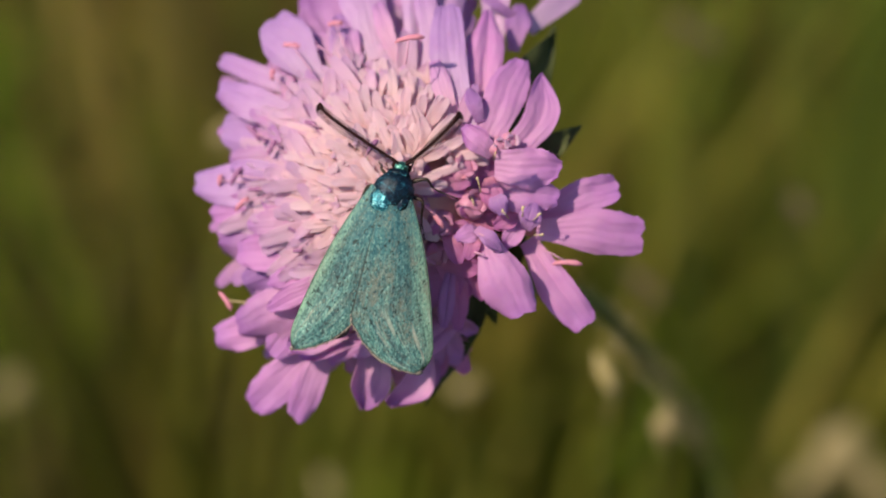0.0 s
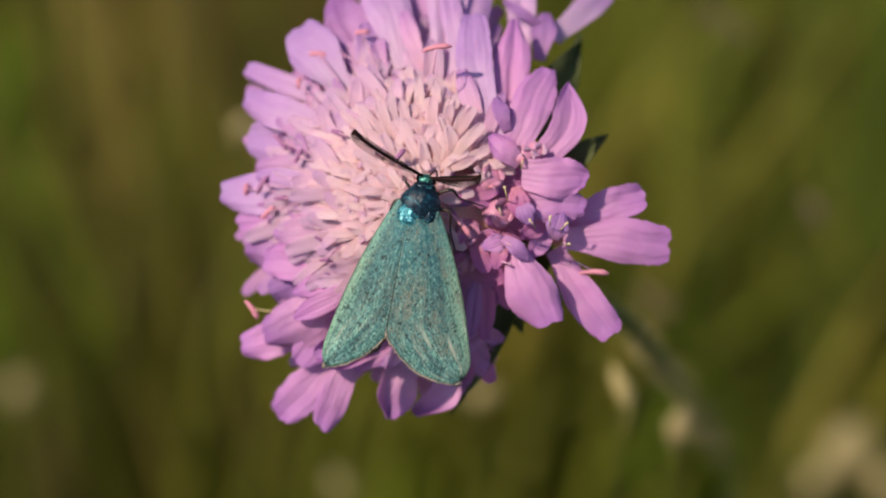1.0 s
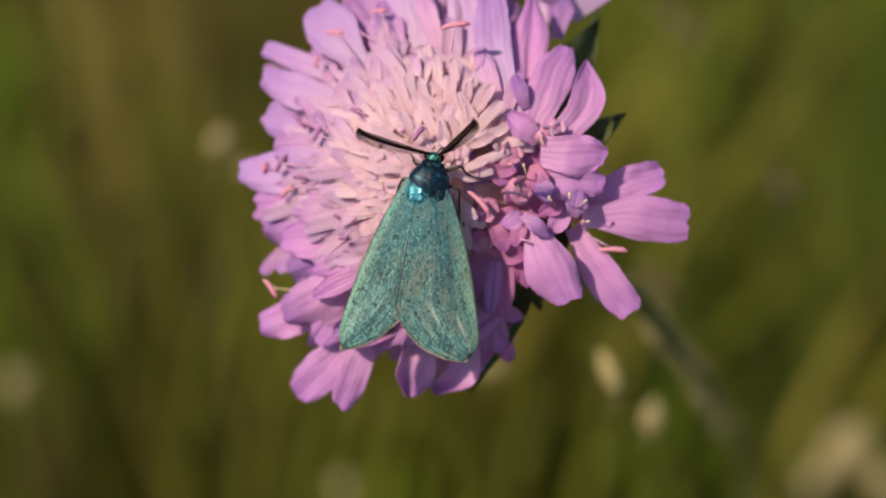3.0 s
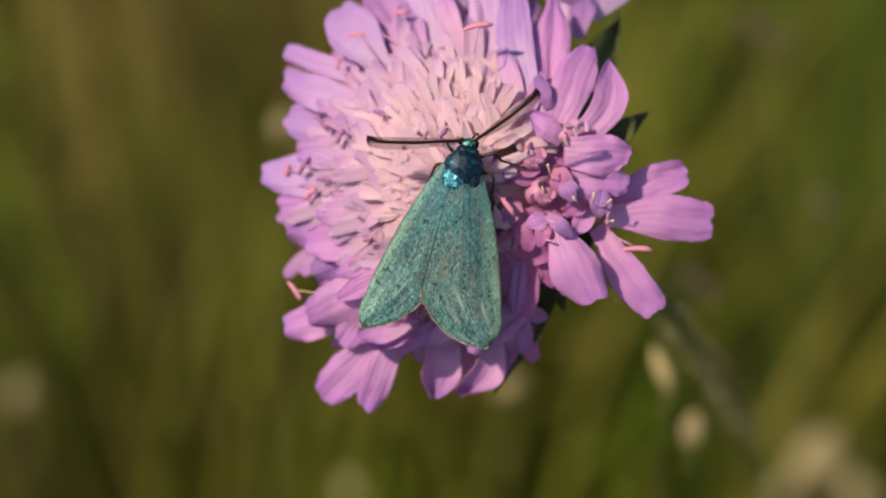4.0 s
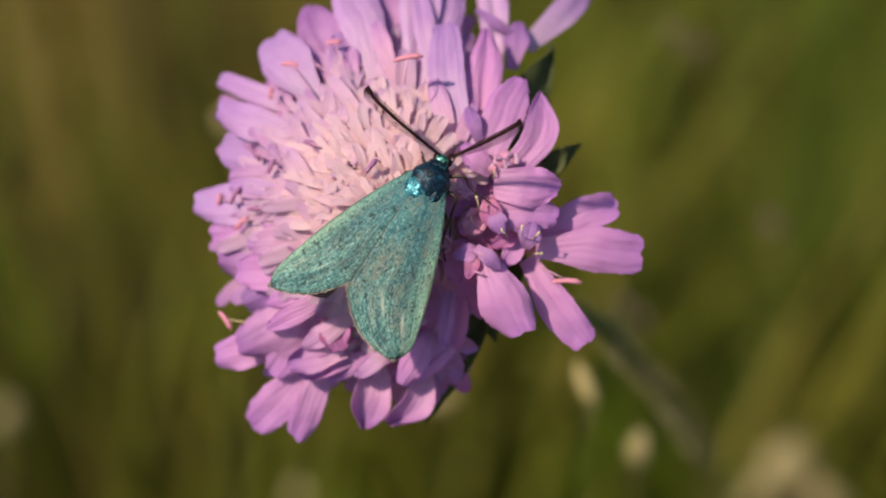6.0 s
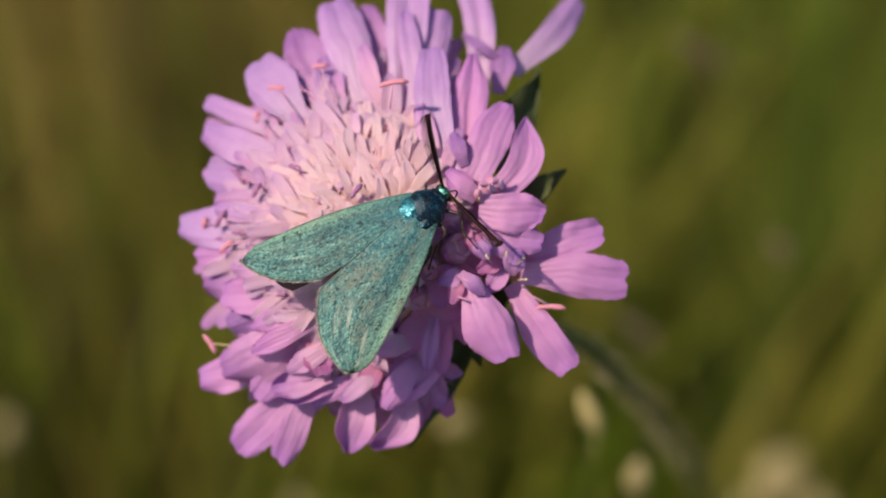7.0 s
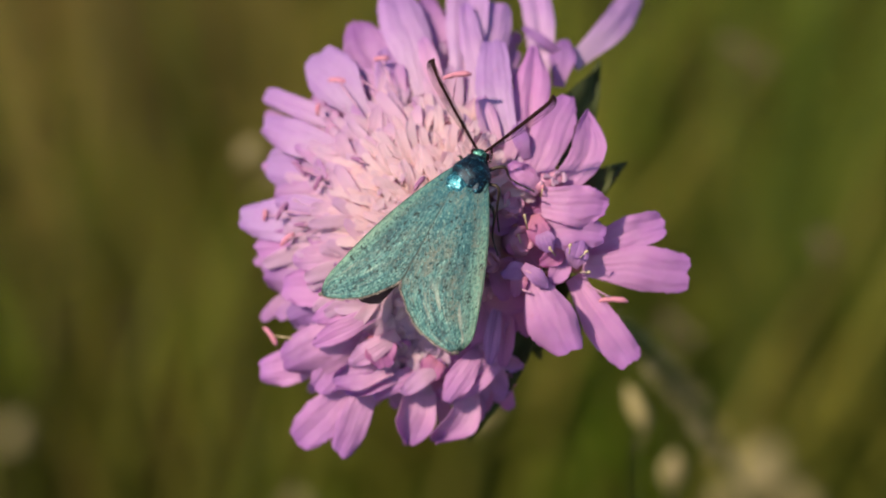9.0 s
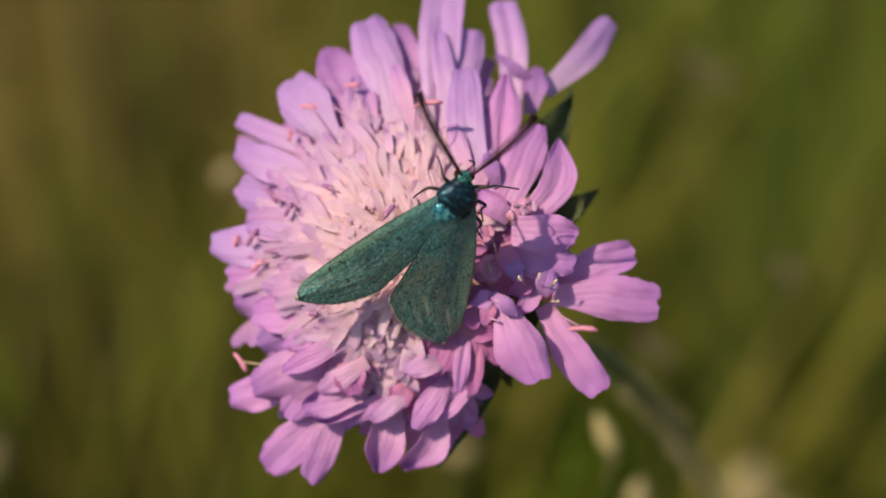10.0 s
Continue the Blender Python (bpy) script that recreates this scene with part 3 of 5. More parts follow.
def petal_rows(base, tip, widths, sway=0.0, square=0.4, curl=0.0, fold=0.0, wav=0.02, lop=0.0, bow=0.5, n=18, m=11, seed=0):
    """The grid of a petal in millimetres. widths: at the claw, at the broadest and near the end; square: how blunt the end is;
    curl: how far its sides roll up; fold: the depth of its middle crease; wav: the waves of its edge."""
    rnd = random.Random(seed)
    B, T = Vector(base), Vector(tip)
    d = T - B
    ln = d.length
    d.normalize()
    side = d.cross(Vector((0, 0, 1)))
    side = side.normalized() if side.length > 0.05 else Vector((1, 0, 0))
    q = Matrix.Rotation(radians(rnd.uniform(-9, 9)), 3, d)
    side = q @ side
    up = side.cross(d)
    ph, ph2 = rnd.uniform(0, 6), rnd.uniform(0, 6)
    w0, w1, w2 = widths
    square = min(0.95, square + 0.22)
    grain = Vector((rnd.uniform(0, 50), rnd.uniform(0, 50), 0))
    w1 *= 1.0 + 0.04 * rnd.uniform(-1, 1)
    teeth = [rnd.uniform(-1, 1) for _ in range(m)]
    jag = [[rnd.uniform(-1, 1) for _ in range(n)] for _ in (0, 1)]
    rows = []
    for i in range(n):
        u = 1 - (1 - i / (n - 1)) ** 1.35
        if u < 0.62:
            f = u / 0.62
            w = w0 + (w1 - w0) * (f * f * (3 - 2 * f))
        else:
            f = (u - 0.62) / 0.38
            w = w1 + (w2 - w1) * f * f
        c = B + d * ln * u + up * bow * math.sin(math.pi * min(1.0, u * 1.05)) + side * sway * math.sin(math.pi * u)
        line = []
        for j in range(m):
            v = 2 * j / (m - 1) - 1
            # the end: the outer lines stop short of the middle one
            short = (1 - square) * 0.40 * w2 * abs(v) ** 2.4 + 0.16 * w2 * abs(v) ** 8
            short += 0.035 * w1 * teeth[j] + 0.03 * w1 * math.sin(5 * v + ph2) + lop * w2 * v * 0.5 - 0.22
            pull = max(0.0, (u - 0.55) / 0.45) ** 1.4
            x = v * (w / 2 + (0.025 * w1 * jag[v > 0][i] * u if j in (0, m - 1) else 0.0)) * (1 - 0.10 * (1 - square) * pull)
            z = curl * w1 * (abs(v) ** 2.5) * (0.4 + 0.6 * u) - fold * w1 * math.exp(-(v / 0.22) ** 2) * 0.5 * math.sin(math.pi * min(1, u * 0.9 + 0.1))
            z += wav * w1 * (abs(v) ** 1.5 * (0.3 + u)) * (math.sin(7 * u + 3.0 * v + ph) + 0.6 * math.sin(13 * u - 4 * v + ph2)) * 1.6
            z += 0.05 * w1 * math.sin(2.1 * v + ph2) * u + 0.025 * w1 * math.sin(6 * v + ph + 2 * u) * u
            q = c + side * x - d * short * pull
            z += 0.20 * min(1.0, w1 / 2) * u * noise.noise(q * 0.75 + grain) + 0.07 * min(1.0, w1 / 2) * noise.noise(q * 2.1 + grain)
            line.append((q + up * z) * MM)
        rows.append(line)
    return rows


def floret(at, lift, eye, petals):
    """One outer floret: a short tube and its petals. A petal: base, tip, widths, lift, material, and how it bends."""
    at = lay(*at, lift - 1.0)
    bm = bmesh.new()
    out = Vector((at.x, at.y, 0)).normalized() * 0.6
    tube(bm, [p * MM for p in (at - out - Vector((0, 0, 2.4)), at - Vector((0, 0, 0.8)), at)], [0.4 * MM, 0.5 * MM, 0.6 * MM], 9)
    f = part("floret", bm, eye, flower)
    for i, (base, tip, widths, height, mat, shape) in enumerate(petals):
        rise = lift + 1.5 * height
        bm = bmesh.new()
        low = 0.55 if rise > 0.9 else 0.9
        sheet(bm, petal_rows(lay(*base, rise - low), lay(*tip, rise), widths, seed=int(abs(at.x * 37 + at.y * 11) * 10) + i, **shape), 0.10 * MM)
        part("petal", bm, mat, f)


def stamen(base, tip, anther=1.6, turn=0.0, bow=0.5, mat=ANTHER, thread=THREAD, thick=0.06):
    B, T = Vector(base), Vector(tip)
    if T.x < 4 and T.z < 2.5:
        T = lay(T.x, T.y, T.z + 0.3)
    B = B.lerp(T, 0.6) - Vector((0, 0, 0.4))
    mid = (B + T) / 2 + Vector((0, 0, bow))
    bm = bmesh.new()
    tube(bm, [p * MM for p in curve([B, mid, T], 8)], [thick * MM] * 9, 5)
    s = part("stamen", bm, thread, flower)
    a = Vector((math.cos(radians(turn)), math.sin(radians(turn)), 0.1)) * anther / 2
    bm = bmesh.new()
    sag = Vector((-a.y, a.x, 0)) * 0.22
    tube(bm, [p * MM for p in (T - a - sag, T - a * 0.7 - sag * 0.4, T, T + a * 0.6 - sag * 0.1, T + a - sag * 0.5)], [q * min(1.0, 0.25 + 0.75 * anther) * MM for q in (0.05, 0.17, 0.20, 0.23, 0.08)], 7)
    part("anther", bm, thread if anther < 0.4 else mat, s)


HEART = (-1.3, 3.0)           # where the middle florets spread from


def small_floret(name, material, label, long, width, lift, seed):
    """A floret of the middle: a short tube whose rounded lobes lie outwards, along x, and a short one that stands up."""
    rnd = random.Random(seed)
    bm = bmesh.new()
    tube(bm, [Vector((0, 0, z)) * MM for z in (-1.6, -0.6, 0.1)], [0.3 * MM, 0.36 * MM, 0.45 * MM], 7)
    for k, turn in enumerate((rnd.uniform(-50, -28), rnd.uniform(-9, 9), rnd.uniform(28, 50), rnd.uniform(140, 220))):
        a = radians(turn)
        ln = long * rnd.uniform(0.8, 1.15) * (1.15 if k == 1 else 0.82 if k < 3 else 0.35)
        up = radians(lift + rnd.uniform(-9, 9) + (35 if k == 3 else 0))
        reach = 0.3 + ln * math.cos(up)
        w = width * rnd.uniform(0.85, 1.2) * (1.0 if k < 3 else 0.7)
        sheet(bm, petal_rows((0.2 * math.cos(a), 0.2 * math.sin(a), 0.0), (reach * math.cos(a), reach * math.sin(a), ln * math.sin(up)), (w * 0.6, w, w * 0.8),
                             sway=rnd.uniform(-0.2, 0.2), square=rnd.uniform(0.0, 0.35), curl=rnd.uniform(-0.05, 0.22), fold=rnd.uniform(0, 0.2), wav=0.035, bow=rnd.uniform(0.0, 0.3), n=9, m=6, seed=seed * 9 + k), 0.07 * MM)
    return part(name, bm, material, flower, label)


def strew(name, material, label, count, r0, r1, long, width, lift, keep, sink=0.0, seed=5):
    """Florets of one kind packed in a ring round the heart, lying outwards over each other, where keep allows."""
    rnd = random.Random(seed)
    kinds = [small_floret(name, material, label, long, width, lift, q + count) for q in range(8)]
    unset = list(kinds)
    for i in range(count):
        r = math.sqrt(r0 * r0 + (r1 * r1 - r0 * r0) * (i + 0.5) / count)
        a = i * 2.39996 + rnd.uniform(-0.15, 0.15)
        x, y = HEART[0] + r * math.cos(a) + rnd.uniform(-0.2, 0.2), HEART[1] + 1.12 * r * math.sin(a) + rnd.uniform(-0.2, 0.2)
        slope = 5.0 + 3.4 * r + rnd.uniform(-6, 6)
        if not keep(x, y):
            continue
        turn = math.degrees(math.atan2(y - HEART[1], x - HEART[0])) + rnd.uniform(-18, 18)
        ob = unset.pop() if unset else kinds[i % len(kinds)].copy()
        if ob not in kinds:
            scene.collection.objects.link(ob)
        ob.matrix_basis = Matrix.Translation(Vector((x, y, dome(x, y) - sink + rnd.uniform(-0.3, 0.3))) * MM) @ pose(0, 0, 0, 0, 0, turn) @ pose(0, 0, 0, 0, slope, 0) @ Matrix.Scale(rnd.uniform(0.85, 1.15), 4)
    for ob in unset:
        ob.matrix_basis = Matrix.Translation(Vector((HEART[0], HEART[1], 1.0)) * MM)


def inner_florets():
    """The packed pale florets of the middle, rosier ones round them, and deep pink ones, with shade put into their
    colour, on the side away from the sun.
    """
    strew("inner_floret", PEACH, "pale peach inner floret", 190, 0.0, 6.2, 2.7, 0.72, 10, lambda x, y: x < 3.2 and y > 0.0 and not (x > -0.6 and y < 4.8))
    strew("inner_floret", BLUSH, "pale blush pink inner floret", 170, 5.2, 9.0, 3.5, 0.88, 8, lambda x, y: x < 2.4 and y > -3.8 and not (x > -1.6 and y < 1.0) and not (x > -3.8 and y < -1.5) and not (x > -0.2 and y < 5.5))
    strew("middle_floret", ROSE, "rose lilac floret with longer lobes", 100, 7.6, 11.2, 4.3, 1.2, 8, lambda x, y: x < 2.6 and y > -8.6 and not (x > -1.5 and y < 0.0), 0.4)
    strew("shaded_floret", MAGENTA, "half open floret with shade in its deep magenta", 70, 2.5, 11.5, 2.8, 1.5, 14, lambda x, y: -1.6 < x < 4.2 and -9.0 < y < 4.6 and x - 0.25 * y < 3.9, 0.7)
    strew("middle_floret", BLUSH, "blush pink half open floret under the wings", 150, 3.4, 10.0, 2.9, 0.95, 12, lambda x, y: -5.4 < x < -1.2 and -6.6 < y < 0.0, 0.55)
    strew("middle_floret", PEACH, "pale peach half open floret under the wings", 60, 3.4, 9.4, 2.3, 0.8, 16, lambda x, y: -4.6 < x < -1.0 and -5.8 < y < 0.0, 0.45, 9)
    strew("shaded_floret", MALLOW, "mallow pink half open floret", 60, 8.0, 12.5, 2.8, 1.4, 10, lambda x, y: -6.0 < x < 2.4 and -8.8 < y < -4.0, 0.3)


def bud(x, y, z, r, lx, ly, lobe=None):
    """A floret about to open: a swollen tube with a puckered mouth and small lobes round it."""
    bm = bmesh.new()
    bmesh.ops.create_uvsphere(bm, u_segments=14, v_segments=9, radius=1)
    d = Vector((lx, ly, 1)).normalized().to_track_quat("Z", "Y").to_matrix()
    at = Vector((x, y, z))
    for v in bm.verts:
        c = v.co.copy()
        a = math.atan2(c.y, c.x)
        k = 1 + 0.13 * math.cos(4 * a) * max(0, c.z + 0.3)
        dent = -0.25 * max(0, c.z - 0.6) / 0.4
        v.co = (d @ Vector((c.x * k, c.y * k, c.z * 1.25 + dent)) * r + at) * MM
    b = part("bud", bm, BUD, flower, "unopened pink floret bud")
    if r < 0.7:
        return
    bm = bmesh.new()
    rnd = random.Random(int(abs(x * 91 + y * 57) * 10))
    for k in range(3):
        a = k * 2.1 + rnd.uniform(-0.5, 0.5)
        ln = r * rnd.uniform(0.3, 0.7)
        rows = leaf_rows((0.5 * r * math.cos(a), 0.5 * r * math.sin(a), 0.85 * r), ((0.5 * r + ln * rnd.uniform(0.3, 0.8)) * math.cos(a), (0.5 * r + ln * 0.6) * math.sin(a), r + ln * rnd.uniform(0.2, 0.7)),
                         r * rnd.uniform(0.7, 1.1), bow=0.2, cup=0.15, tipness=0.4, claw=0.6, n=6, m=4, seed=k)
        sheet(bm, [[d @ p + at * MM for p in row] for row in rows], 0.05 * MM)
    tagged(part("bud_rim", bm, lobe or BUD, b), kind="stuff")


def head():
    receptacle()
    stalk()
    floret((-7.56, 9.66), 0.0, ROSE, [
        ((-7.77, 9.87), (-14.53, 12.77), (0.92, 1.68, 1.43), -0.3, LILAC, dict(fold=0.25, square=0.5)),
        ((-7.98, 8.32), (-14.66, 10.59), (1.09, 2.77, 2.02), 0.4, LILAC, dict(sway=-0.34, square=0.5, curl=-0.1))])
    floret((-7.56, 6.72), 0.0, ROSE, [
        ((-7.14, 6.09), (-14.36, 7.77), (1.26, 3.86, 3.11), -0.5, LILAC, dict(square=0.4)),
        ((-7.14, 5.38), (-13.86, 5.38), (1.09, 2.02, 1.43), 0.0, ROSE, dict(square=0.2))])
    floret((-5.46, 10.08), 0.0, ROSE, [
        ((-7.14, 10.84), (-10.83, 15.54), (1.43, 3.86, 3.44), 0.5, LILAC, dict(square=0.35, curl=0.15)),
        ((-5.12, 11.34), (-7.98, 17.94), (1.43, 3.86, 2.94), -0.1, PLUM, dict(square=0.1, fold=0.3)),
        ((-5.46, 10.08), (-5.79, 15.96), (1.09, 1.85, 1.26), -0.1, LILAC, dict(square=0.2))])
    floret((-2.31, 10.92), 0.0, ROSE, [
        ((-2.73, 12.81), (-5.12, 20.08), (1.85, 3.7, 3.11), 0.5, LILAC, dict(square=0.55, lop=-0.2)),
        ((-1.05, 13.86), (-2.77, 19.66), (1.18, 2.18, 1.85), -0.8, PLUM, dict(square=0.2)),
        ((-1.47, 12.39), (-2.94, 16.8), (0.84, 1.43, 1.01), 0.7, ROSE, dict(square=0.1))])
    floret((0.09, 11.76), 0.2, ROSE, [
        ((-0.08, 11.13), (0.72, 23.44), (1.51, 3.36, 3.11), 0.5, LILAC, dict(square=0.6, fold=0.35)),
        ((1.26, 11.97), (0.25, 19.32), (0.92, 1.68, 0.92), 0.7, LILAC, dict(square=0.1)),
        ((1.51, 13.23), (2.69, 19.24), (1.26, 2.44, 2.27), -0.2, LILAC, dict(square=0.6))])
    floret((3.36, 7.98), 0.6, ROSE, [
        ((3.61, 7.35), (2.19, 16.47), (1.85, 2.77, 2.02), 1.0, LILAC, dict(sway=-0.42, square=0.5, curl=0.12)),
        ((2.73, 7.98), (1.26, 12.39), (1.01, 1.51, 1.09), 0.9, ROSE, dict(square=0.2)),
        ((3.03, 7.35), (4.29, 10.59), (0.84, 1.26, 0.76), 1.0, ROSE, dict(square=0.1))])
    floret((5.67, 13.23), -0.6, BUD, [
        ((5.38, 12.39), (5.0, 21.42), (1.43, 2.52, 2.27), -0.6, LILAC, dict(sway=0.63, square=0.6, fold=0.3)),
        ((7.56, 15.54), (4.58, 17.56), (0.5, 0.84, 0.42), 0.3, VIOLET, dict(square=0.0)),
        ((7.06, 13.23), (7.65, 16.55), (0.92, 2.1, 1.26), -0.1, VIOLET, dict(square=0.2)),
        ((8.07, 14.91), (12.94, 19.91), (1.43, 2.35, 1.93), -0.3, LILAC, dict(square=0.45, sway=0.34))])
    floret((5.97, 5.67), 1.0, ROSE, [
        ((4.75, 8.5), (5.3, 16.05), (2.1, 2.75, 0.8), 0.4, MALLOW, dict(square=0.0, fold=0.3, wav=0.04)),
        ((5.05, 6.2), (7.7, 12.35), (2.2, 3.15, 1.8), 0.9, MALLOW, dict(sway=-0.1, square=0.25, fold=0.08)),
        ((6.9, 5.7), (9.15, 11.3), (2.2, 2.55, 0.05), 0.8, MALLOW, dict(sway=1.1, square=0.0, fold=0.25)),
        ((5.55, 5.55), (3.5, 7.5), (1.09, 1.9, 1.1), 0.9, MALLOW, dict(square=0.1, curl=0.2)),
        ((4.62, 7.98), (3.87, 10.25), (0.76, 1.26, 0.67), 1.1, VIOLET, dict(square=0.1))])
    floret((5.67, 3.36), 1.0, ROSE, [
        ((5.7, 4.75), (10.42, 4.55), (2.3, 3.2, 2.0), 1.0, MALLOW, dict(square=0.3, sway=0.2, wav=0.05)),
        ((5.25, 2.86), (10.17, 2.27), (2.1, 3.11, 2.1), 0.6, MALLOW, dict(square=0.2, wav=0.05, fold=0.15)),
        ((5.25, 3.78), (5.67, 1.6), (0.76, 1.68, 0.84), 0.9, MAGENTA, dict(square=0.1)),
        ((5.67, 2.73), (6.22, 1.18), (0.67, 1.43, 0.76), 1.1, VIOLET, dict(square=0.1))])
    floret((8.19, 0.0), 0.5, PITH, [
        ((8.91, 1.26), (14.62, 3.03), (1.43, 2.6, 2.1), 0.1, MALLOW, dict(square=0.75, wav=0.03)),
        ((8.74, -0.08), (16.42, -0.67), (1.6, 3.44, 2.94), 0.4, MALLOW, dict(square=0.7, sway=-0.17)),
        ((8.07, -0.84), (12.18, -7.14), (1.43, 2.77, 2.35), 0.1, MALLOW, dict(square=0.5, sway=0.25, fold=0.12)),
        ((7.98, -0.08), (8.61, 1.6), (0.84, 1.68, 1.09), 1.3, VIOLET, dict(square=0.2)),
        ((7.7, 0.5), (6.35, -1.3), (0.9, 1.5, 0.8), 0.3, MALLOW, dict(square=0.1, curl=0.2)),
        ((7.4, 1.2), (5.7, 0.2), (0.8, 1.4, 0.8), 0.5, MAGENTA, dict(square=0.1, curl=0.25))])
    floret((4.54, -1.05), 0.9, BUD, [
        ((4.95, -0.63), (7.5, -6.25), (1.6, 3.7, 2.7), 1.2, MALLOW, dict(square=0.6, sway=0.2, curl=-0.12, lop=0.15)),
        ((4.29, 0.0), (5.97, -1.51), (0.67, 1.18, 0.42), 1.4, VIOLET, dict(square=0.0)),
        ((4.62, -0.21), (2.86, -0.63), (0.67, 1.43, 0.76), 0.9, MALLOW, dict(square=0.2)),
        ((4.29, -0.42), (3.7, -2.1), (0.67, 1.26, 0.59), 1.0, MAGENTA, dict(square=0.1))])
    floret((0.0, -7.56), -0.6, BUD, [
        ((0.1, -8.6), (-2.3, -12.9), (2.0, 2.5, 1.1), -0.4, RIMMED, dict(sway=-1.1, square=0.1, curl=0.42)),
        ((0.7, -8.9), (-1.0, -12.0), (1.1, 1.5, 0.8), -0.8, PLUM, dict(sway=-1.0, square=0.1, curl=0.3)),
        ((3.15, -6.38), (-1.01, -9.66), (1.09, 2.1, 1.26), 0.2, MALLOW, dict(square=0.2, fold=0.3)),
        ((0.93, -6.21), (-1.34, -9.91), (1.09, 2.02, 1.26), 0.5, MALLOW, dict(square=0.2))])
    floret((-3.36, -8.4), -0.6, BUD, [
        ((-3.3, -8.73), (-4.3, -13.1), (2.3, 2.9, 0.75), -0.6, RIMMED, dict(square=0.0, curl=0.40, fold=0.0)),
        ((-1.47, -7.14), (-4.62, -9.32), (0.84, 1.51, 0.84), 0.4, ROSE, dict(square=0.2, wav=0.06)),
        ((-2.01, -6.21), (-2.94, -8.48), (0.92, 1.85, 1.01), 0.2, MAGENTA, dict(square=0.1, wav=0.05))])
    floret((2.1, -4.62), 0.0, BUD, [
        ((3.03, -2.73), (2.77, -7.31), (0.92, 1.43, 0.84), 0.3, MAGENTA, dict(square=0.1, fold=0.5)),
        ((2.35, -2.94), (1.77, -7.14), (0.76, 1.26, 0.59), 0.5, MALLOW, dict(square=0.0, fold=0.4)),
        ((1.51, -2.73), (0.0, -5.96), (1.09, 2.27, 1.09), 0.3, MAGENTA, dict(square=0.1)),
        ((0.84, -5.04), (-2.1, -5.67), (0.92, 1.68, 1.01), 0.6, ROSE, dict(square=0.2, wav=0.05))])
    floret((-6.72, -6.72), -0.2, ROSE, [
        ((-5.46, -7.56), (-9.66, -8.48), (1.09, 2.27, 1.6), 0.6, RIMMED, dict(square=0.2, curl=0.35, wav=0.08)),
        ((-4.62, -8.06), (-8.82, -9.15), (0.92, 1.68, 1.26), 0.3, MALLOW, dict(square=0.2, curl=0.3, wav=0.08)),
        ((-6.63, -5.04), (-5.96, -7.31), (1.26, 2.44, 1.68), 0.7, MAGENTA, dict(square=0.4, curl=0.2)),
        ((-3.36, -7.56), (-6.72, -9.57), (1.01, 1.51, 1.26), 0.0, MALLOW, dict(square=0.2, wav=0.06)),
        ((-5.04, -5.04), (-8.48, -7.14), (1.01, 1.68, 0.92), 0.8, ROSE, dict(square=0.1))])
    floret((-7.98, -8.82), -0.4, ROSE, [
        ((-7.98, -8.73), (-12.43, -12.93), (1.85, 3.19, 2.77), -0.4, MALLOW, dict(square=0.3)),
        ((-7.14, -9.03), (-9.36, -13.77), (1.76, 2.52, 2.02), -0.4, MALLOW, dict(square=0.2, lop=0.2))])
    floret((-8.82, -5.04), 0.0, ROSE, [
        ((-10.5, -7.05), (-15.08, -7.81), (1.68, 2.86, 2.35), -0.9, MALLOW, dict(square=0.25)),
        ((-7.14, -3.86), (-13.35, -7.14), (1.85, 3.86, 2.77), 0.3, RIMMED, dict(square=0.4, curl=-0.2, sway=-0.34)),
        ((-7.47, -5.04), (-11.0, -9.03), (1.68, 3.02, 2.27), -0.2, MALLOW, dict(square=0.3)),
        ((-6.72, -3.36), (-11.13, -5.67), (1.26, 1.68, 0.92), 0.8, MALLOW, dict(square=0.1))])
    floret((-9.66, -1.05), 0.0, ROSE, [
        ((-8.82, -1.05), (-14.7, -0.42), (1.85, 4.12, 2.94), -0.3, PLUM, dict(square=0.4, curl=-0.25)),
        ((-8.4, -1.68), (-13.35, -1.51), (1.68, 2.94, 2.1), 0.2, MALLOW, dict(square=0.3, curl=0.2)),
        ((-8.82, -1.89), (-12.93, -3.69), (1.43, 2.44, 1.68), -0.4, VIOLET, dict(square=0.4)),
        ((-7.98, -2.73), (-11.13, -3.86), (1.01, 1.51, 0.92), 0.4, MALLOW, dict(square=0.1))])
    floret((-10.08, 2.94), 0.1, ROSE, [
        ((-9.45, 2.94), (-16.5, 3.7), (1.43, 3.19, 2.35), 0.0, LILAC, dict(square=0.35)),
        ((-9.24, 2.1), (-15.33, 1.47), (1.43, 2.52, 1.51), -0.1, MALLOW, dict(square=0.2)),
        ((-8.82, 3.99), (-13.86, 4.83), (0.92, 1.68, 1.01), 0.5, LILAC, dict(square=0.1)),
        ((-8.82, 0.84), (-12.6, 0.51), (1.01, 1.85, 1.09), 0.6, ROSE, dict(square=0.2))])
    # green leaves under the head
    bract((6.4, 7.98, -4.5), (10.6, 15.7, -6.5), 4.6, twist=30, seed=2)
    bract((9.03, 5.46, -3.0), (12.43, 7.85, -3.6), 1.85, seed=3)
    bract((8.61, 4.62, -3.2), (11.34, 6.22, -4.4), 1.26, seed=4)
    bract((4.90, -2.40, -2.2), (0.35, -13.15, -3.8), 2.2, bow=0.3, seed=5, sway=-0.7)
    bract((4.60, -3.60, -2.6), (5.75, -7.10, -3.4), 1.7, bow=0.3, seed=15)
    bract((4.62, -3.36, -3.0), (5.67, -7.14, -4.0), 2.52, seed=6)
    bract((5.46, -0.84, -2.0), (3.36, -5.88, -2.6), 2.94, seed=7)
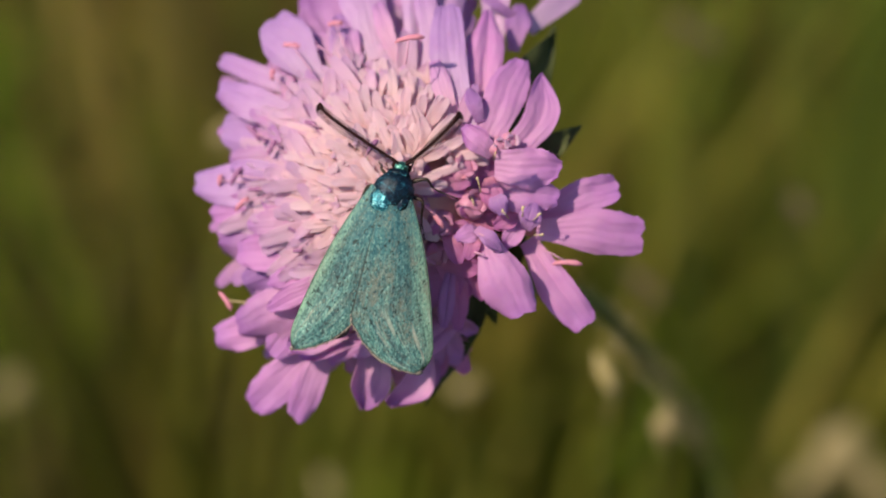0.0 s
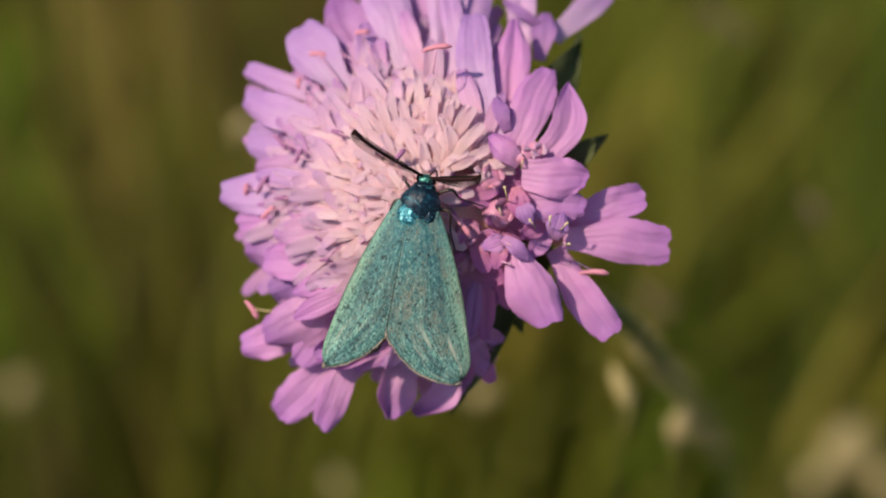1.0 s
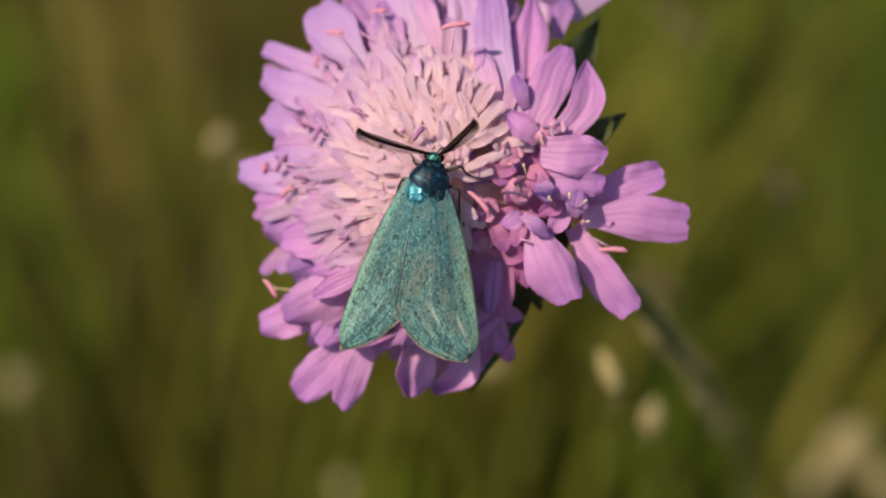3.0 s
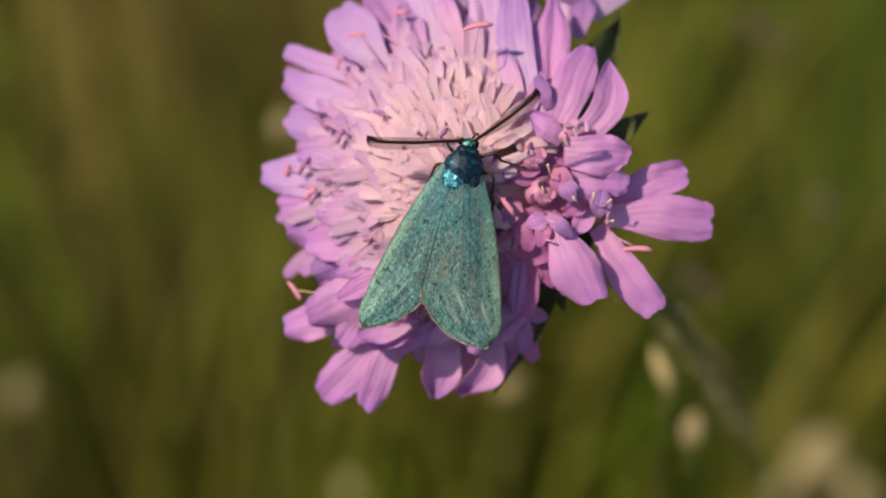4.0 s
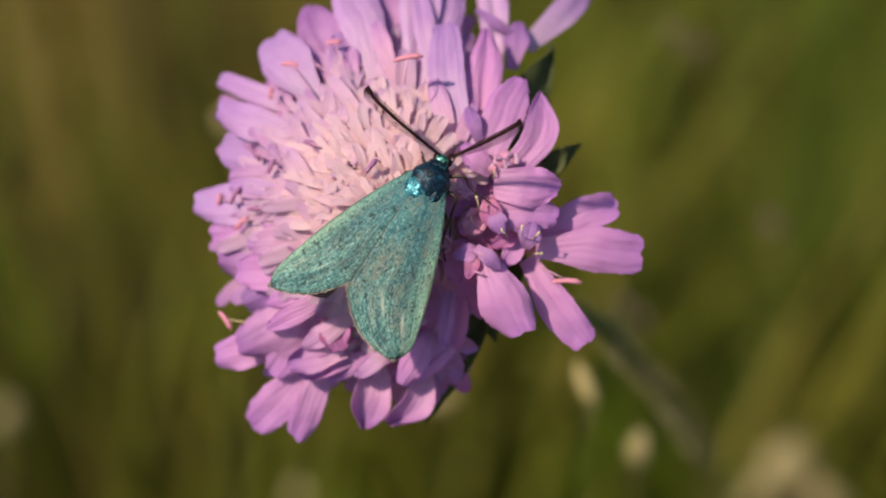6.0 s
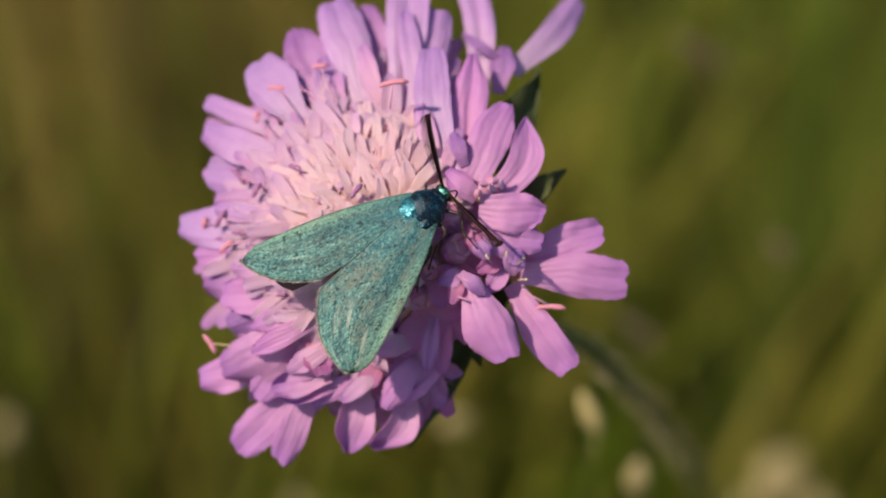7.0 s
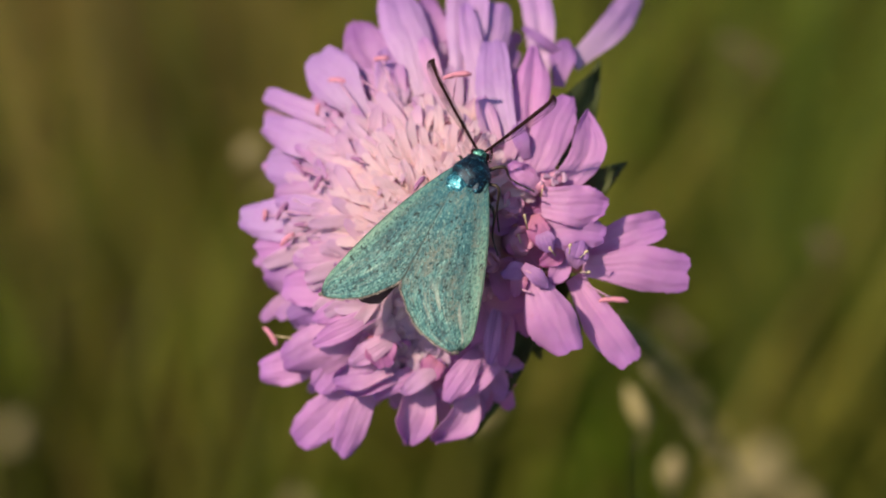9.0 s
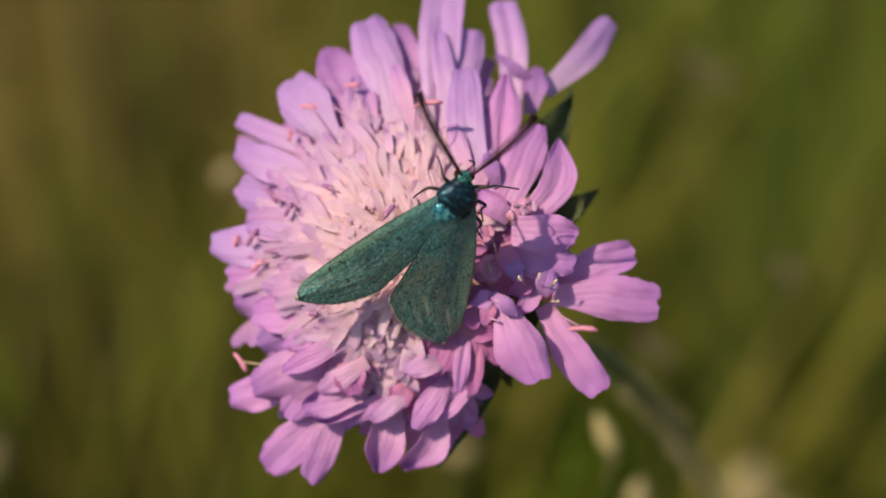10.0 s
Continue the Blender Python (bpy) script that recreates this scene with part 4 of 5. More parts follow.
    bract((-5.04, -3.36, -4.0), (-8.82, -8.40, -5.4), 2.52, seed=8)
    bract((-8.82, 2.94, -4.0), (-13.86, 4.20, -5.4), 2.52, seed=9)
    bract((5.67, 1.60, -0.9), (7.14, -1.18, -0.8), 1.5, seed=11)
    bract((4.20, 0.84, -0.9), (6.51, -0.42, -0.9), 1.3, seed=12)
    # knobs not yet open
    bud(3.85, 1.75, 1.5, 1.15, 0.4, 0.1)
    bud(3.20, 4.30, 1.3, 1.15, 0.3, 0.3)
    bud(4.75, -0.90, 0.9, 0.8, 0.4, -0.2)
    bud(2.10, -2.52, -0.2, 1.0, 0.2, -0.4)
    bud(5.80, 6.00, 1.9, 0.80, 0.3, 0.1, BLUSH)
    bud(6.65, 6.35, 1.9, 0.72, 0.3, 0.1, BLUSH)
    bud(1.60, 0.40, 1.5, 1.1, 0.1, -0.1)
    bud(1.10, -1.60, 0.9, 1.0, 0.1, -0.3)
    stamen((1.26, 2.10, 2.6), (1.13, 1.05, 3.8), 2.4, -50)
    inner_florets()
    # threads and their knobs
    stamen((-1.26, 9.24, 3.4), (-0.55, 13.99, 3.2), 2.2, 6)
    stamen((-7.14, 7.98, 1.6), (-10.84, 11.68, 0.4), 0.9, 80)
    stamen((-5.46, 8.40, 1.8), (-9.32, 13.86, 0.6), 1.5, -10)
    stamen((-3.36, 8.40, 2.0), (-6.09, 15.46, 0.8), 1.2, 0)
    stamen((-8.82, 3.36, 1.6), (-14.83, 3.86, 0.2), 0.9, 80)
    stamen((-7.14, 3.78, 1.8), (-13.23, 2.10, 0.8), 1.4, 40)
    stamen((6.30, 0.00, 1.4), (10.92, -2.52, 1.2), 2.2, -4)
    stamen((-7.14, -6.05, 0.4), (-14.41, -5.08, 0.0), 1.7, -58, bow=0.2, thread=CREAM)
    stamen((5.46, 4.20, 2.4), (5.67, 5.67, 3.0), 0.5, 80, thread=CREAM)
    stamen((-5.46, 6.72, 2.0), (-7.98, 7.98, 2.2), 1.0, -25, mat=DUSK)
    stamen((-7.14, 5.04, 1.6), (-12.18, 7.35, 1.4), 1.6, -50, mat=DUSK)
    stamen((-7.14, 4.62, 1.6), (-10.92, 6.30, 1.5), 1.2, 60, mat=DUSK)
    stamen((-7.98, 3.36, 1.4), (-13.65, 4.20, 0.9), 1.6, 55, mat=DUSK)
    stamen((-7.14, 2.94, 1.5), (-12.18, 3.15, 1.2), 1.1, -5, mat=DUSK)
    stamen((-6.30, 0.84, 1.8), (-9.03, -1.47, 1.9), 0.8, 0, mat=DUSK)
    stamen((-2.94, 10.50, 2.0), (-7.56, 13.86, 0.7), 1.0, -60, mat=DUSK)
    stamen((-4.62, 4.20, 2.6), (-3.36, 6.09, 3.6), 1.3, 50, mat=DUSK)
    stamen((7.2, -0.1, 3.0), (6.09, 1.25, 4.6), 0.3, 80, thread=CREAM, thick=0.05)
    stamen((7.5, -0.1, 3.0), (7.55, 1.45, 4.6), 0.35, 60, thread=CREAM, thick=0.05)
    stamen((7.6, -0.2, 3.0), (8.75, 1.0, 4.2), 0.35, 30, thread=CREAM, thick=0.05)
    stamen((7.6, -0.5, 3.0), (8.9, -0.5, 3.9), 0.35, 10, thread=CREAM, thick=0.045)
    stamen((4.9, 1.2, 2.4), (4.3, 3.6, 4.4), 0.35, 100, thread=CREAM, thick=0.06)
    stamen((2.6, -1.2, 2.2), (4.6, -1.9, 3.8), 0.3, -20, thread=THREAD, thick=0.08)
    stamen((2.8, 0.4, 2.4), (4.9, -0.6, 3.9), 0.3, -30, thread=THREAD, thick=0.08)
    stamen((4.62, 0.00, 1.6), (3.86, 2.31, 2.8), 0.3, 100, thread=CREAM)
    stamen((4.62, 2.94, 2.0), (3.36, 3.78, 3.0), 0.5, 10, thread=THREAD)


head()

# ---- the moth ----
# Its space: y ahead, x to its side, z up; millimetres from the middle of its thorax.
moth = tagged(new("forester_moth"), "metallic teal green forester moth with black feathered antennae on the flower", "moth")
moth.scale = (0.93, 0.93, 0.93)


def forewing(side):
    """A broad wedge: its fore edge a little bowed, its outer edge rounded; u runs to the tip, v back from the fore edge."""
    bm = bmesh.new()
    rows = []
    rnd = random.Random(7 + side)
    root, apex = Vector((0.3, 0.5)), Vector((3.9, -12.75) if side > 0 else (4.0, -13.15))
    ln = (apex - root).length
    along = (apex - root) / ln
    off = Vector((-along.y, along.x))
    inner, turn_in, out_in = (-5.8, Vector((0.94, -4.7)), -1.2) if side > 0 else (-4.15, Vector((0.92, -3.1)), -0.7)
    for i in range(25):
        u = i / 24
        near = max(0.0, u - 0.86) / 0.14
        F = Vector((ln * (u - 0.012 * near ** 2), 0.55 * math.sin(math.pi * u ** 0.9) + 0.1 - (0.8 if side > 0 else 0.5) * near ** 2.4))
        if u < 0.6:
            f = u / 0.6
            G = Vector((ln * (0.03 + 0.61 * f), -2.4 + (inner + 2.4) * f))
        else:
            f = (u - 0.6) / 0.4
            p0, p1, p2 = Vector((ln * 0.64, inner)), Vector((ln * turn_in.x, turn_in.y)), Vector((ln * 1.0, out_in))
            G = p0 * (1 - f) ** 2 + p1 * 2 * f * (1 - f) + p2 * f * f
        line = []
        for j in range(13):
            v = j / 12
            q = F.lerp(G, v)
            p = root + along * q.x + off * q.y
            z = 0.55 * math.sin(v * 2.2) + 0.18 * math.sin(3 * u) + 0.035 * math.sin(13 * v + 2 * u) * (0.3 + u) - 0.3 * u
            rag = rnd.uniform(-0.04, 0.04) if (i > 14 and j == 12) or i == 24 else 0.0
            line.append(Vector(((p.x + rag) * side, p.y + rag, z)) * MM)
        rows.append(line)
    sheet(bm, rows, 0.07 * MM)
    rim = [r[12] for r in rows[14:]] + [rows[24][j] for j in range(11, 2, -1)]
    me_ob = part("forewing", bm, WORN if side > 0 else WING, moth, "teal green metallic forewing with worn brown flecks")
    bm = bmesh.new()
    mid = rows[13][6]
    for p, q in zip(rim, rim[1:]):
        for n in range(7):
            a, b = p.lerp(q, n / 7), p.lerp(q, (n + 1) / 7)
            d = (a - mid).normalized()
            tip = (a + b) / 2 + d * rnd.uniform(0.08, 0.24) * MM + Vector((rnd.uniform(-0.05, 0.05), 0, rnd.uniform(-0.05, 0.05))) * MM
            tube(bm, [a - d * 0.05 * MM, tip], [0.05 * MM, 0.02 * MM], 3)
    tagged(part("wing_fringe", bm, FRINGE, me_ob, "ragged pale and dark fringe"), kind="stuff")
    me_ob.location = Vector((1.05 if side > 0 else -1.38, -0.1, 0.75 + (0.12 if side > 0 else 0.0))) * MM
    return me_ob


def hindwing(side):
    bm = bmesh.new()
    rows = []
    for i in range(11):
        u = i / 10
        A = Vector((0.2 + 2.6 * u, -0.5 - 9.6 * u))
        Bv = Vector((-1.2 + 0.9 * u * u, -0.8 - 9.8 * u))
        rows.append([Vector((A.lerp(Bv, j / 5).x * side, A.lerp(Bv, j / 5).y - 0.9 * math.sin(math.pi * j / 5) * u, -0.25 - 0.3 * u)) * MM for j in range(6)])
    sheet(bm, rows, 0.06 * MM)
    ob = part("hindwing", bm, SMOKE, moth, "smoky brown hindwing")
    ob.location = Vector((1.2 * side, -0.9, 0.35)) * MM
    return ob


def ball(name, centre, size, mat, parent, label="", lump=0.0, seg=20):
    bm = bmesh.new()
    bmesh.ops.create_uvsphere(bm, u_segments=seg, v_segments=seg // 2 + 2, radius=1)
    for v in bm.verts:
        k = 1 + lump * noise.noise(v.co * 3.1)
        v.co = Vector((v.co.x * size[0] * k + centre[0], v.co.y * size[1] * k + centre[1], v.co.z * size[2] * k + centre[2])) * MM
    return part(name, bm, mat, parent, label)


def antenna(side):
    """Curved club with a comb of fine teeth; its space starts at the root and runs along y."""
    pts = curve([(0, 0, 0), (0.12 * side, 2.2, 0.2), (0.20 * side, 4.7, 0.3), (0.12 * side, 7.05, 0.2), (-0.2 * side, 7.85, 0.0)], 22)
    bm = bmesh.new()
    tube(bm, [p * MM for p in pts], [(0.105 + 0.035 * (i / 22)) * MM * (0.6 if i == 22 else 1) for i in range(23)], 7)
    a = part("antenna", bm, BLACK, moth, "black feathered antenna")
    bm = bmesh.new()
    for i in range(3, 74):
        p = pts[min(int(i / 74 * 22), 21)].lerp(pts[min(int(i / 74 * 22) + 1, 22)], i / 74 * 22 % 1)
        ln = 0.64 * math.sin(math.pi * (i / 74) ** 1.25) ** 0.7 + 0.06
        for out, down in ((0.85, 0.25), (-0.5, 0.65)):
            tube(bm, [p * MM, (p + Vector((side * out * ln, ln * 0.55, -down * ln))) * MM], [0.034 * MM, 0.020 * MM], 3)
    tagged(part("antenna_comb", bm, COMB, a), kind="stuff")
    a.location = Vector((0.28 * side, 2.55, 0.55)) * MM
    return a


def leg(points):
    bm = bmesh.new()
    tube(bm, [p * MM for p in curve(points, 14)], [(0.185 - 0.011 * i) * MM if i < 10 else 0.07 * MM for i in range(15)], 6)
    part("leg", bm, LEG, moth, "thin dark brown jointed leg")


thorax = ball("thorax", (0, 0.25, 0.50), (1.62, 1.75, 1.10), FUR, moth, "glossy blue-green scaled thorax", 0.06, 28)
# the left shoulder's glint is in the brighter colour of its tuft
tuft_l = ball("shoulder_tuft", (-0.55, -0.65, 0.98), (1.05, 1.05, 0.58), TEGULA, moth, "bright turquoise shoulder tuft", 0.14, 30)
ball("shoulder_tuft", (0.85, -0.35, 0.90), (0.55, 0.85, 0.55), FUR, moth, "dark blue shoulder tuft", 0.1, 24)
collar = ball("collar", (0, 1.75, 0.42), (0.85, 0.5, 0.68), FUR, moth, "dark blue collar", 0.08)
ball("head", (0, 2.3, 0.3), (0.60, 0.48, 0.55), GREEN, moth, "small metallic green head", 0.1)
ball("eye", (0.55, 2.35, 0.15), (0.26, 0.34, 0.36), BLACK, moth, "black compound eye", 0, 12)
ball("eye", (-0.55, 2.35, 0.15), (0.26, 0.34, 0.36), BLACK, moth, "black compound eye", 0, 12)
ball("abdomen", (0, -3.8, -0.45), (1.0, 3.8, 0.9), FUR, moth, "slender dark green abdomen", 0.06, 24)


def fuzz(parent, centre, size, count, mat, seed):
    """Short hair-like scales that lie backwards on the body."""
    rnd = random.Random(seed)
    bm = bmesh.new()
    for _ in range(count):
        d = Vector((rnd.gauss(0, 1), rnd.gauss(0, 1), abs(rnd.gauss(0, 1)))).normalized()
        p = Vector((d.x * size[0], d.y * size[1], d.z * size[2])) * 0.97 + Vector(centre)
        ln = rnd.uniform(0.15, 0.36)
        q = p + (d * 0.55 + Vector((rnd.gauss(0, 0.25), -0.75, rnd.gauss(0, 0.2)))).normalized() * ln
        tube(bm, [p * MM, q * MM], [0.026 * MM, 0.010 * MM], 3)
    tagged(part("body_hair", bm, mat, parent), kind="stuff")

fuzz(collar, (0, 1.75, 0.42), (0.85, 0.5, 0.68), 260, FUR, 3)
fuzz(thorax, (0, 0.25, 0.50), (1.62, 1.75, 1.10), 300, FUR, 1)
fuzz(tuft_l, (-0.55, -0.65, 0.98), (1.05, 1.05, 0.58), 160, TEGULA, 2)
wing_r, wing_l = forewing(1), forewing(-1)
hind_r, hind_l = hindwing(1), hindwing(-1)
feeler_r, feeler_l = antenna(1), antenna(-1)
leg([(0.7, 1.2, -0.1), (2.1, 2.0, 0.5), (2.9, 1.5, -0.5), (4.9, 1.3, -0.9)])
leg([(0.9, 0.2, -0.2), (2.3, 0.3, 0.5), (2.7, -1.2, -0.8), (3.4, -2.6, -1.3)])
leg([(0.9, -0.8, -0.2), (2.6, -1.5, 0.3), (3.1, -3.2, -0.9), (4.0, -4.4, -1.5)])
leg([(-0.7, 1.2, -0.1), (-1.4, 1.7, 0.0), (-1.6, 2.0, -0.9), (-1.9, 2.2, -1.9)])
leg([(-0.9, 0.2, -0.4), (-2.0, 0.2, -0.4), (-2.3, -1.0, -1.2), (-2.4, -2.0, -1.8)])
leg([(-0.9, -0.8, -0.4), (-1.9, -1.6, -0.5), (-2.1, -3.0, -1.4), (-2.4, -4.0, -2.0)])
bm = bmesh.new()
tube(bm, [p * MM for p in curve([(0.1, 2.6, 0.0), (0.5, 3.2, -0.2), (0.7, 2.9, -1.0), (0.6, 2.4, -1.8)], 10)], [0.07 * MM] * 11, 5)
part("proboscis", bm, BLACK, moth, "thin curled proboscis")


# ---- what moves ----
def held(t, dx, dy, roll=0.0):
    """The flower head's pose when the wind has carried it to this place of the view, in millimetres."""
    yaw, pitch = drift(t)
    return view(yaw, pitch) @ pose(dx * MM, dy * MM, -REACH, 0, 0, roll)


def afar(t, x, y, depth):
    """A pose at this place of the view, depth before the lens; millimetres."""
    yaw, pitch = drift(t)
    return view(yaw, pitch) @ pose(x * MM, y * MM, -depth * MM)


PERCH = 4.7                   # height of the moth over the middle of the head, mm


def motions():
    """Wind sways the flower; the moth turns on it, shifts its wings and swings its feelers."""
    rows = [
        (0, held(0, -1.76, 1.43, 0.60)),
        (0.1, held(0.1, -2.60, 1.60, 0.59)),
        (0.2, held(0.2, -2.44, 1.26, 0.59)),
        (0.3, held(0.3, -1.76, 0.92, 0.58)),
        (0.4, held(0.4, -1.09, 0.75, 0.57)),
        (0.5, held(0.5, -1.05, 0.46, 0.56)),
        (0.6, held(0.6, -1.76, 0.58, 0.56)),
        (0.7, held(0.7, -2.27, 0.75, 0.55)),
        (0.8, held(0.8, -1.60, 0.75, 0.54)),
        (0.9, held(0.9, -0.59, 0.92, 0.54)),
        (1, held(1, 0.21, 0.76, 0.53)),
        (1.1, held(1.1, -0.25, 0.75, 0.57)),
        (1.2, held(1.2, -1.26, 0.75, 0.62)),
        (1.3, held(1.3, -1.60, 0.92, 0.66)),
        (1.4, held(1.4, -0.59, 1.43, 0.71)),
        (1.5, held(1.5, 0.71, 1.39, 0.75)),
        (1.6, held(1.6, 0.46, 1.09, 0.78)),
        (1.7, held(1.7, -0.42, 0.75, 0.80)),
        (1.8, held(1.8, -1.93, 0.41, 0.83)),
        (1.9, held(1.9, -1.43, 0.92, 0.85)),
        (2, held(2, 0.46, 2.69, 0.88)),
        (2.1, held(2.1, 1.64, 4.14, 0.98)),
        (2.2, held(2.2, 1.97, 3.80, 1.09)),
        (2.3, held(2.3, 1.47, 1.94, 1.19)),
        (2.4, held(2.4, 1.30, -0.10, 1.30)),
        (2.5, held(2.5, 0.97, -0.08, 1.40)),
        (2.6, held(2.6, 0.63, 1.77, 1.25)),
        (2.7, held(2.7, 1.81, 3.80, 1.11)),
        (2.8, held(2.8, 2.98, 4.48, 0.96)),
        (2.9, held(2.9, 3.15, 3.80, 0.82)),
        (3, held(3, 1.60, 2.39, 0.67)),
        (3.1, held(3.1, 2.65, 1.43, 0.86)),
        (3.2, held(3.2, 5.38, 1.68, 1.05)),
        (4.3, held(4.3, 2.73, 2.35, 0.90)),
        (4.4, held(4.4, 3.82, 2.28, 0.65)),
        (4.5, held(4.5, 2.86, 1.97, 0.40)),
        (4.6, held(4.6, 1.13, 1.77, 0.50)),
        (4.7, held(4.7, -1.09, 0.92, 0.60)),
        (4.8, held(4.8, -1.26, 1.26, 0.70)),
        (4.9, held(4.9, -0.08, 1.60, 0.80)),
        (5, held(5, 0.80, 1.55, 0.90)),
        (5.1, held(5.1, 0.25, 1.77, 0.92)),
        (5.2, held(5.2, -1.09, 1.43, 0.94)),
        (5.3, held(5.3, -2.94, 2.28, 0.96)),
        (5.4, held(5.4, -3.61, 1.94, 0.98)),
        (5.5, held(5.5, -3.23, 1.85, 1.00)),
        (5.6, held(5.6, -2.44, 1.60, 0.97)),
        (5.7, held(5.7, -1.60, 1.09, 0.93)),
        (6.8, held(6.8, -2.44, -1.46, 0.57)),
        (6.9, held(6.9, -2.44, -1.63, 0.53)),
        (7, held(7, -2.94, -1.81, 0.50)),
        (7.1, held(7.1, -2.94, -1.63, 0.54)),
        (7.2, held(7.2, -2.27, -1.29, 0.58)),
        (7.3, held(7.3, -1.76, -1.29, 0.62)),
        (7.4, held(7.4, -1.93, -1.63, 0.66)),
        (7.5, held(7.5, -1.76, -1.68, 0.70)),
        (7.6, held(7.6, -0.92, -1.63, 0.68)),
        (7.7, held(7.7, -0.76, -1.80, 0.66)),
        (7.8, held(7.8, 0.13, -1.80, 0.64)),
        (7.9, held(7.9, 0.97, -1.46, 0.62)),
        (8, held(8, 1.01, -1.26, 0.60)),
        (8.1, held(8.1, 1.26, -0.95, 0.62)),
        (8.2, held(8.2, 1.13, -1.12, 0.64)),
        (8.3, held(8.3, 1.26, -1.29, 0.66)),
        (8.4, held(8.4, 1.81, -1.46, 0.68)),
        (8.5, held(8.5, 2.77, -1.60, 0.70)),
        (8.6, held(8.6, 3.99, -1.12, 0.64)),
        (8.7, held(8.7, 4.33, -0.61, 0.58)),
        (8.8, held(8.8, 3.49, -0.78, 0.52)),
        (8.9, held(8.9, 2.14, -1.29, 0.46)),
        (9, held(9, 1.64, -1.26, 0.40)),
        (9.1, held(9.1, 3.49, -1.29, 0.30)),
        (9.2, held(9.2, 4.33, -1.80, 0.20)),
        (9.3, held(9.3, 3.32, -1.97, 0.10)),
        (9.4, held(9.4, 2.31, -2.14, -0.00)),
        (9.5, held(9.5, 1.13, -3.11, -0.10)),
        (9.6, held(9.6, 0.25, -3.49, -0.08)),
        (9.7, held(9.7, 0.08, -3.32, -0.06)),
        (9.8, held(9.8, -0.42, -3.15, -0.04)),
        (9.9, held(9.9, -0.59, -3.15, -0.02)),
        (10, held(10, -0.59, -3.32, -0.00)),
    ]
    walk(flower, rows)
    sway = dict(rows)
    crawl = [
        (0, -1.85, 2.44, 0.7, -18.2, -0.3, 0),
        (0.5, -1.47, 2.31, 2.0, -13.5, 0.4, 0),
        (1, -1.88, 2.15, 1.4, -13.4, -1.8, 0),
        (1.5, -1.75, 2.54, 15.1, 0.8, 6.5, 0.8),
        (2, -2.25, 3.14, 13.9, 5.1, 7.4, 0.8),
        (2.5, -2.54, 2.21, 0.9, -4.1, 0.6, 0),
        (3, -2.65, 2.14, 3.0, -11.5, 1.3, 0),
        (4.5, -1.65, 3.45, 5.9, -13.6, 5.3, 0),
        (5, -0.38, 3.93, 4.6, -31.7, -0.6, 0),
        (5.5, 0.33, 4.68, 1.7, -22.3, 0.1, 0),
        (7, 1.47, 4.34, -6.0, -46.5, -7.0, 0),
        (7.5, 1.05, 4.58, -3.1, -38.0, -3.0, 0),
        (8, 0.84, 3.77, 11.0, -57.1, -13.8, 0),
        (8.5, 0.84, 4.32, 7.1, -52.5, -12.0, 0),
        (9, 0.32, 6.04, -12.0, -20.3, -8.5, 0),
        (9.5, 0.04, 6.17, 19.3, -8.4, 11.3, 1.8),
        (10, 1.37, 6.90, 37.1, -10.5, 16.5, 4.8),
    ]
    ts = [c[0] for c in crawl]
    for t in sway:
        x, y, nod, turn, roll, rise = (float(np.interp(t, ts, [c[k] for c in crawl])) for k in (1, 2, 3, 4, 5, 6))
        sway[t] = sway[t] @ pose(x * MM, y * MM, (PERCH + rise) * MM, nod, roll, turn)
    walk(moth, list(sway.items()))
    spread = [(0, 4.2, 0), (0.5, -2.1, 0), (1, 1.4, 0), (1.5, -11.5, 0), (2, -12.3, 0), (2.5, -2.9, 0), (3, 2.5, 0), (4.5, -3.9, 0), (5, -0.6, 0), (5.5, -9.2, 0), (7, -8.9, 0), (7.5, -9.9, 0), (8, 1.6, 0), (8.5, 0.5, 0), (9, -11.5, 0), (9.5, -18.9, 0), (10, -19.6, 0)]
    walk(wing_l, [(t, Matrix.Translation(wing_l.location) @ pose(0, 0, 0, dip, 0, a)) for t, a, dip in spread])
    walk(hind_l, [(t, Matrix.Translation(hind_l.location) @ pose(0, 0, 0, dip, 0, a)) for t, a, dip in spread])
    spread = [(0, 9.8, 0), (0.5, 4.9, 0), (1, 9.0, 0), (1.5, -2.4, 0), (2, -4.4, 0), (2.5, 2.5, 0), (3, 6.8, 0), (4.5, 1.8, 0), (5, 8.9, 0), (5.5, 0.5, 0), (7, 5.3, 0), (7.5, 4.1, 0), (8, 13.6, 0), (8.5, 12.0, 0), (9, -0.0, 0), (9.5, -7.5, 0), (10, -2.2, 0)]
    walk(wing_r, [(t, Matrix.Translation(wing_r.location) @ pose(0, 0, 0, dip, 0, a)) for t, a, dip in spread])
    walk(hind_r, [(t, Matrix.Translation(hind_r.location) @ pose(0, 0, 0, dip, 0, a)) for t, a, dip in spread])
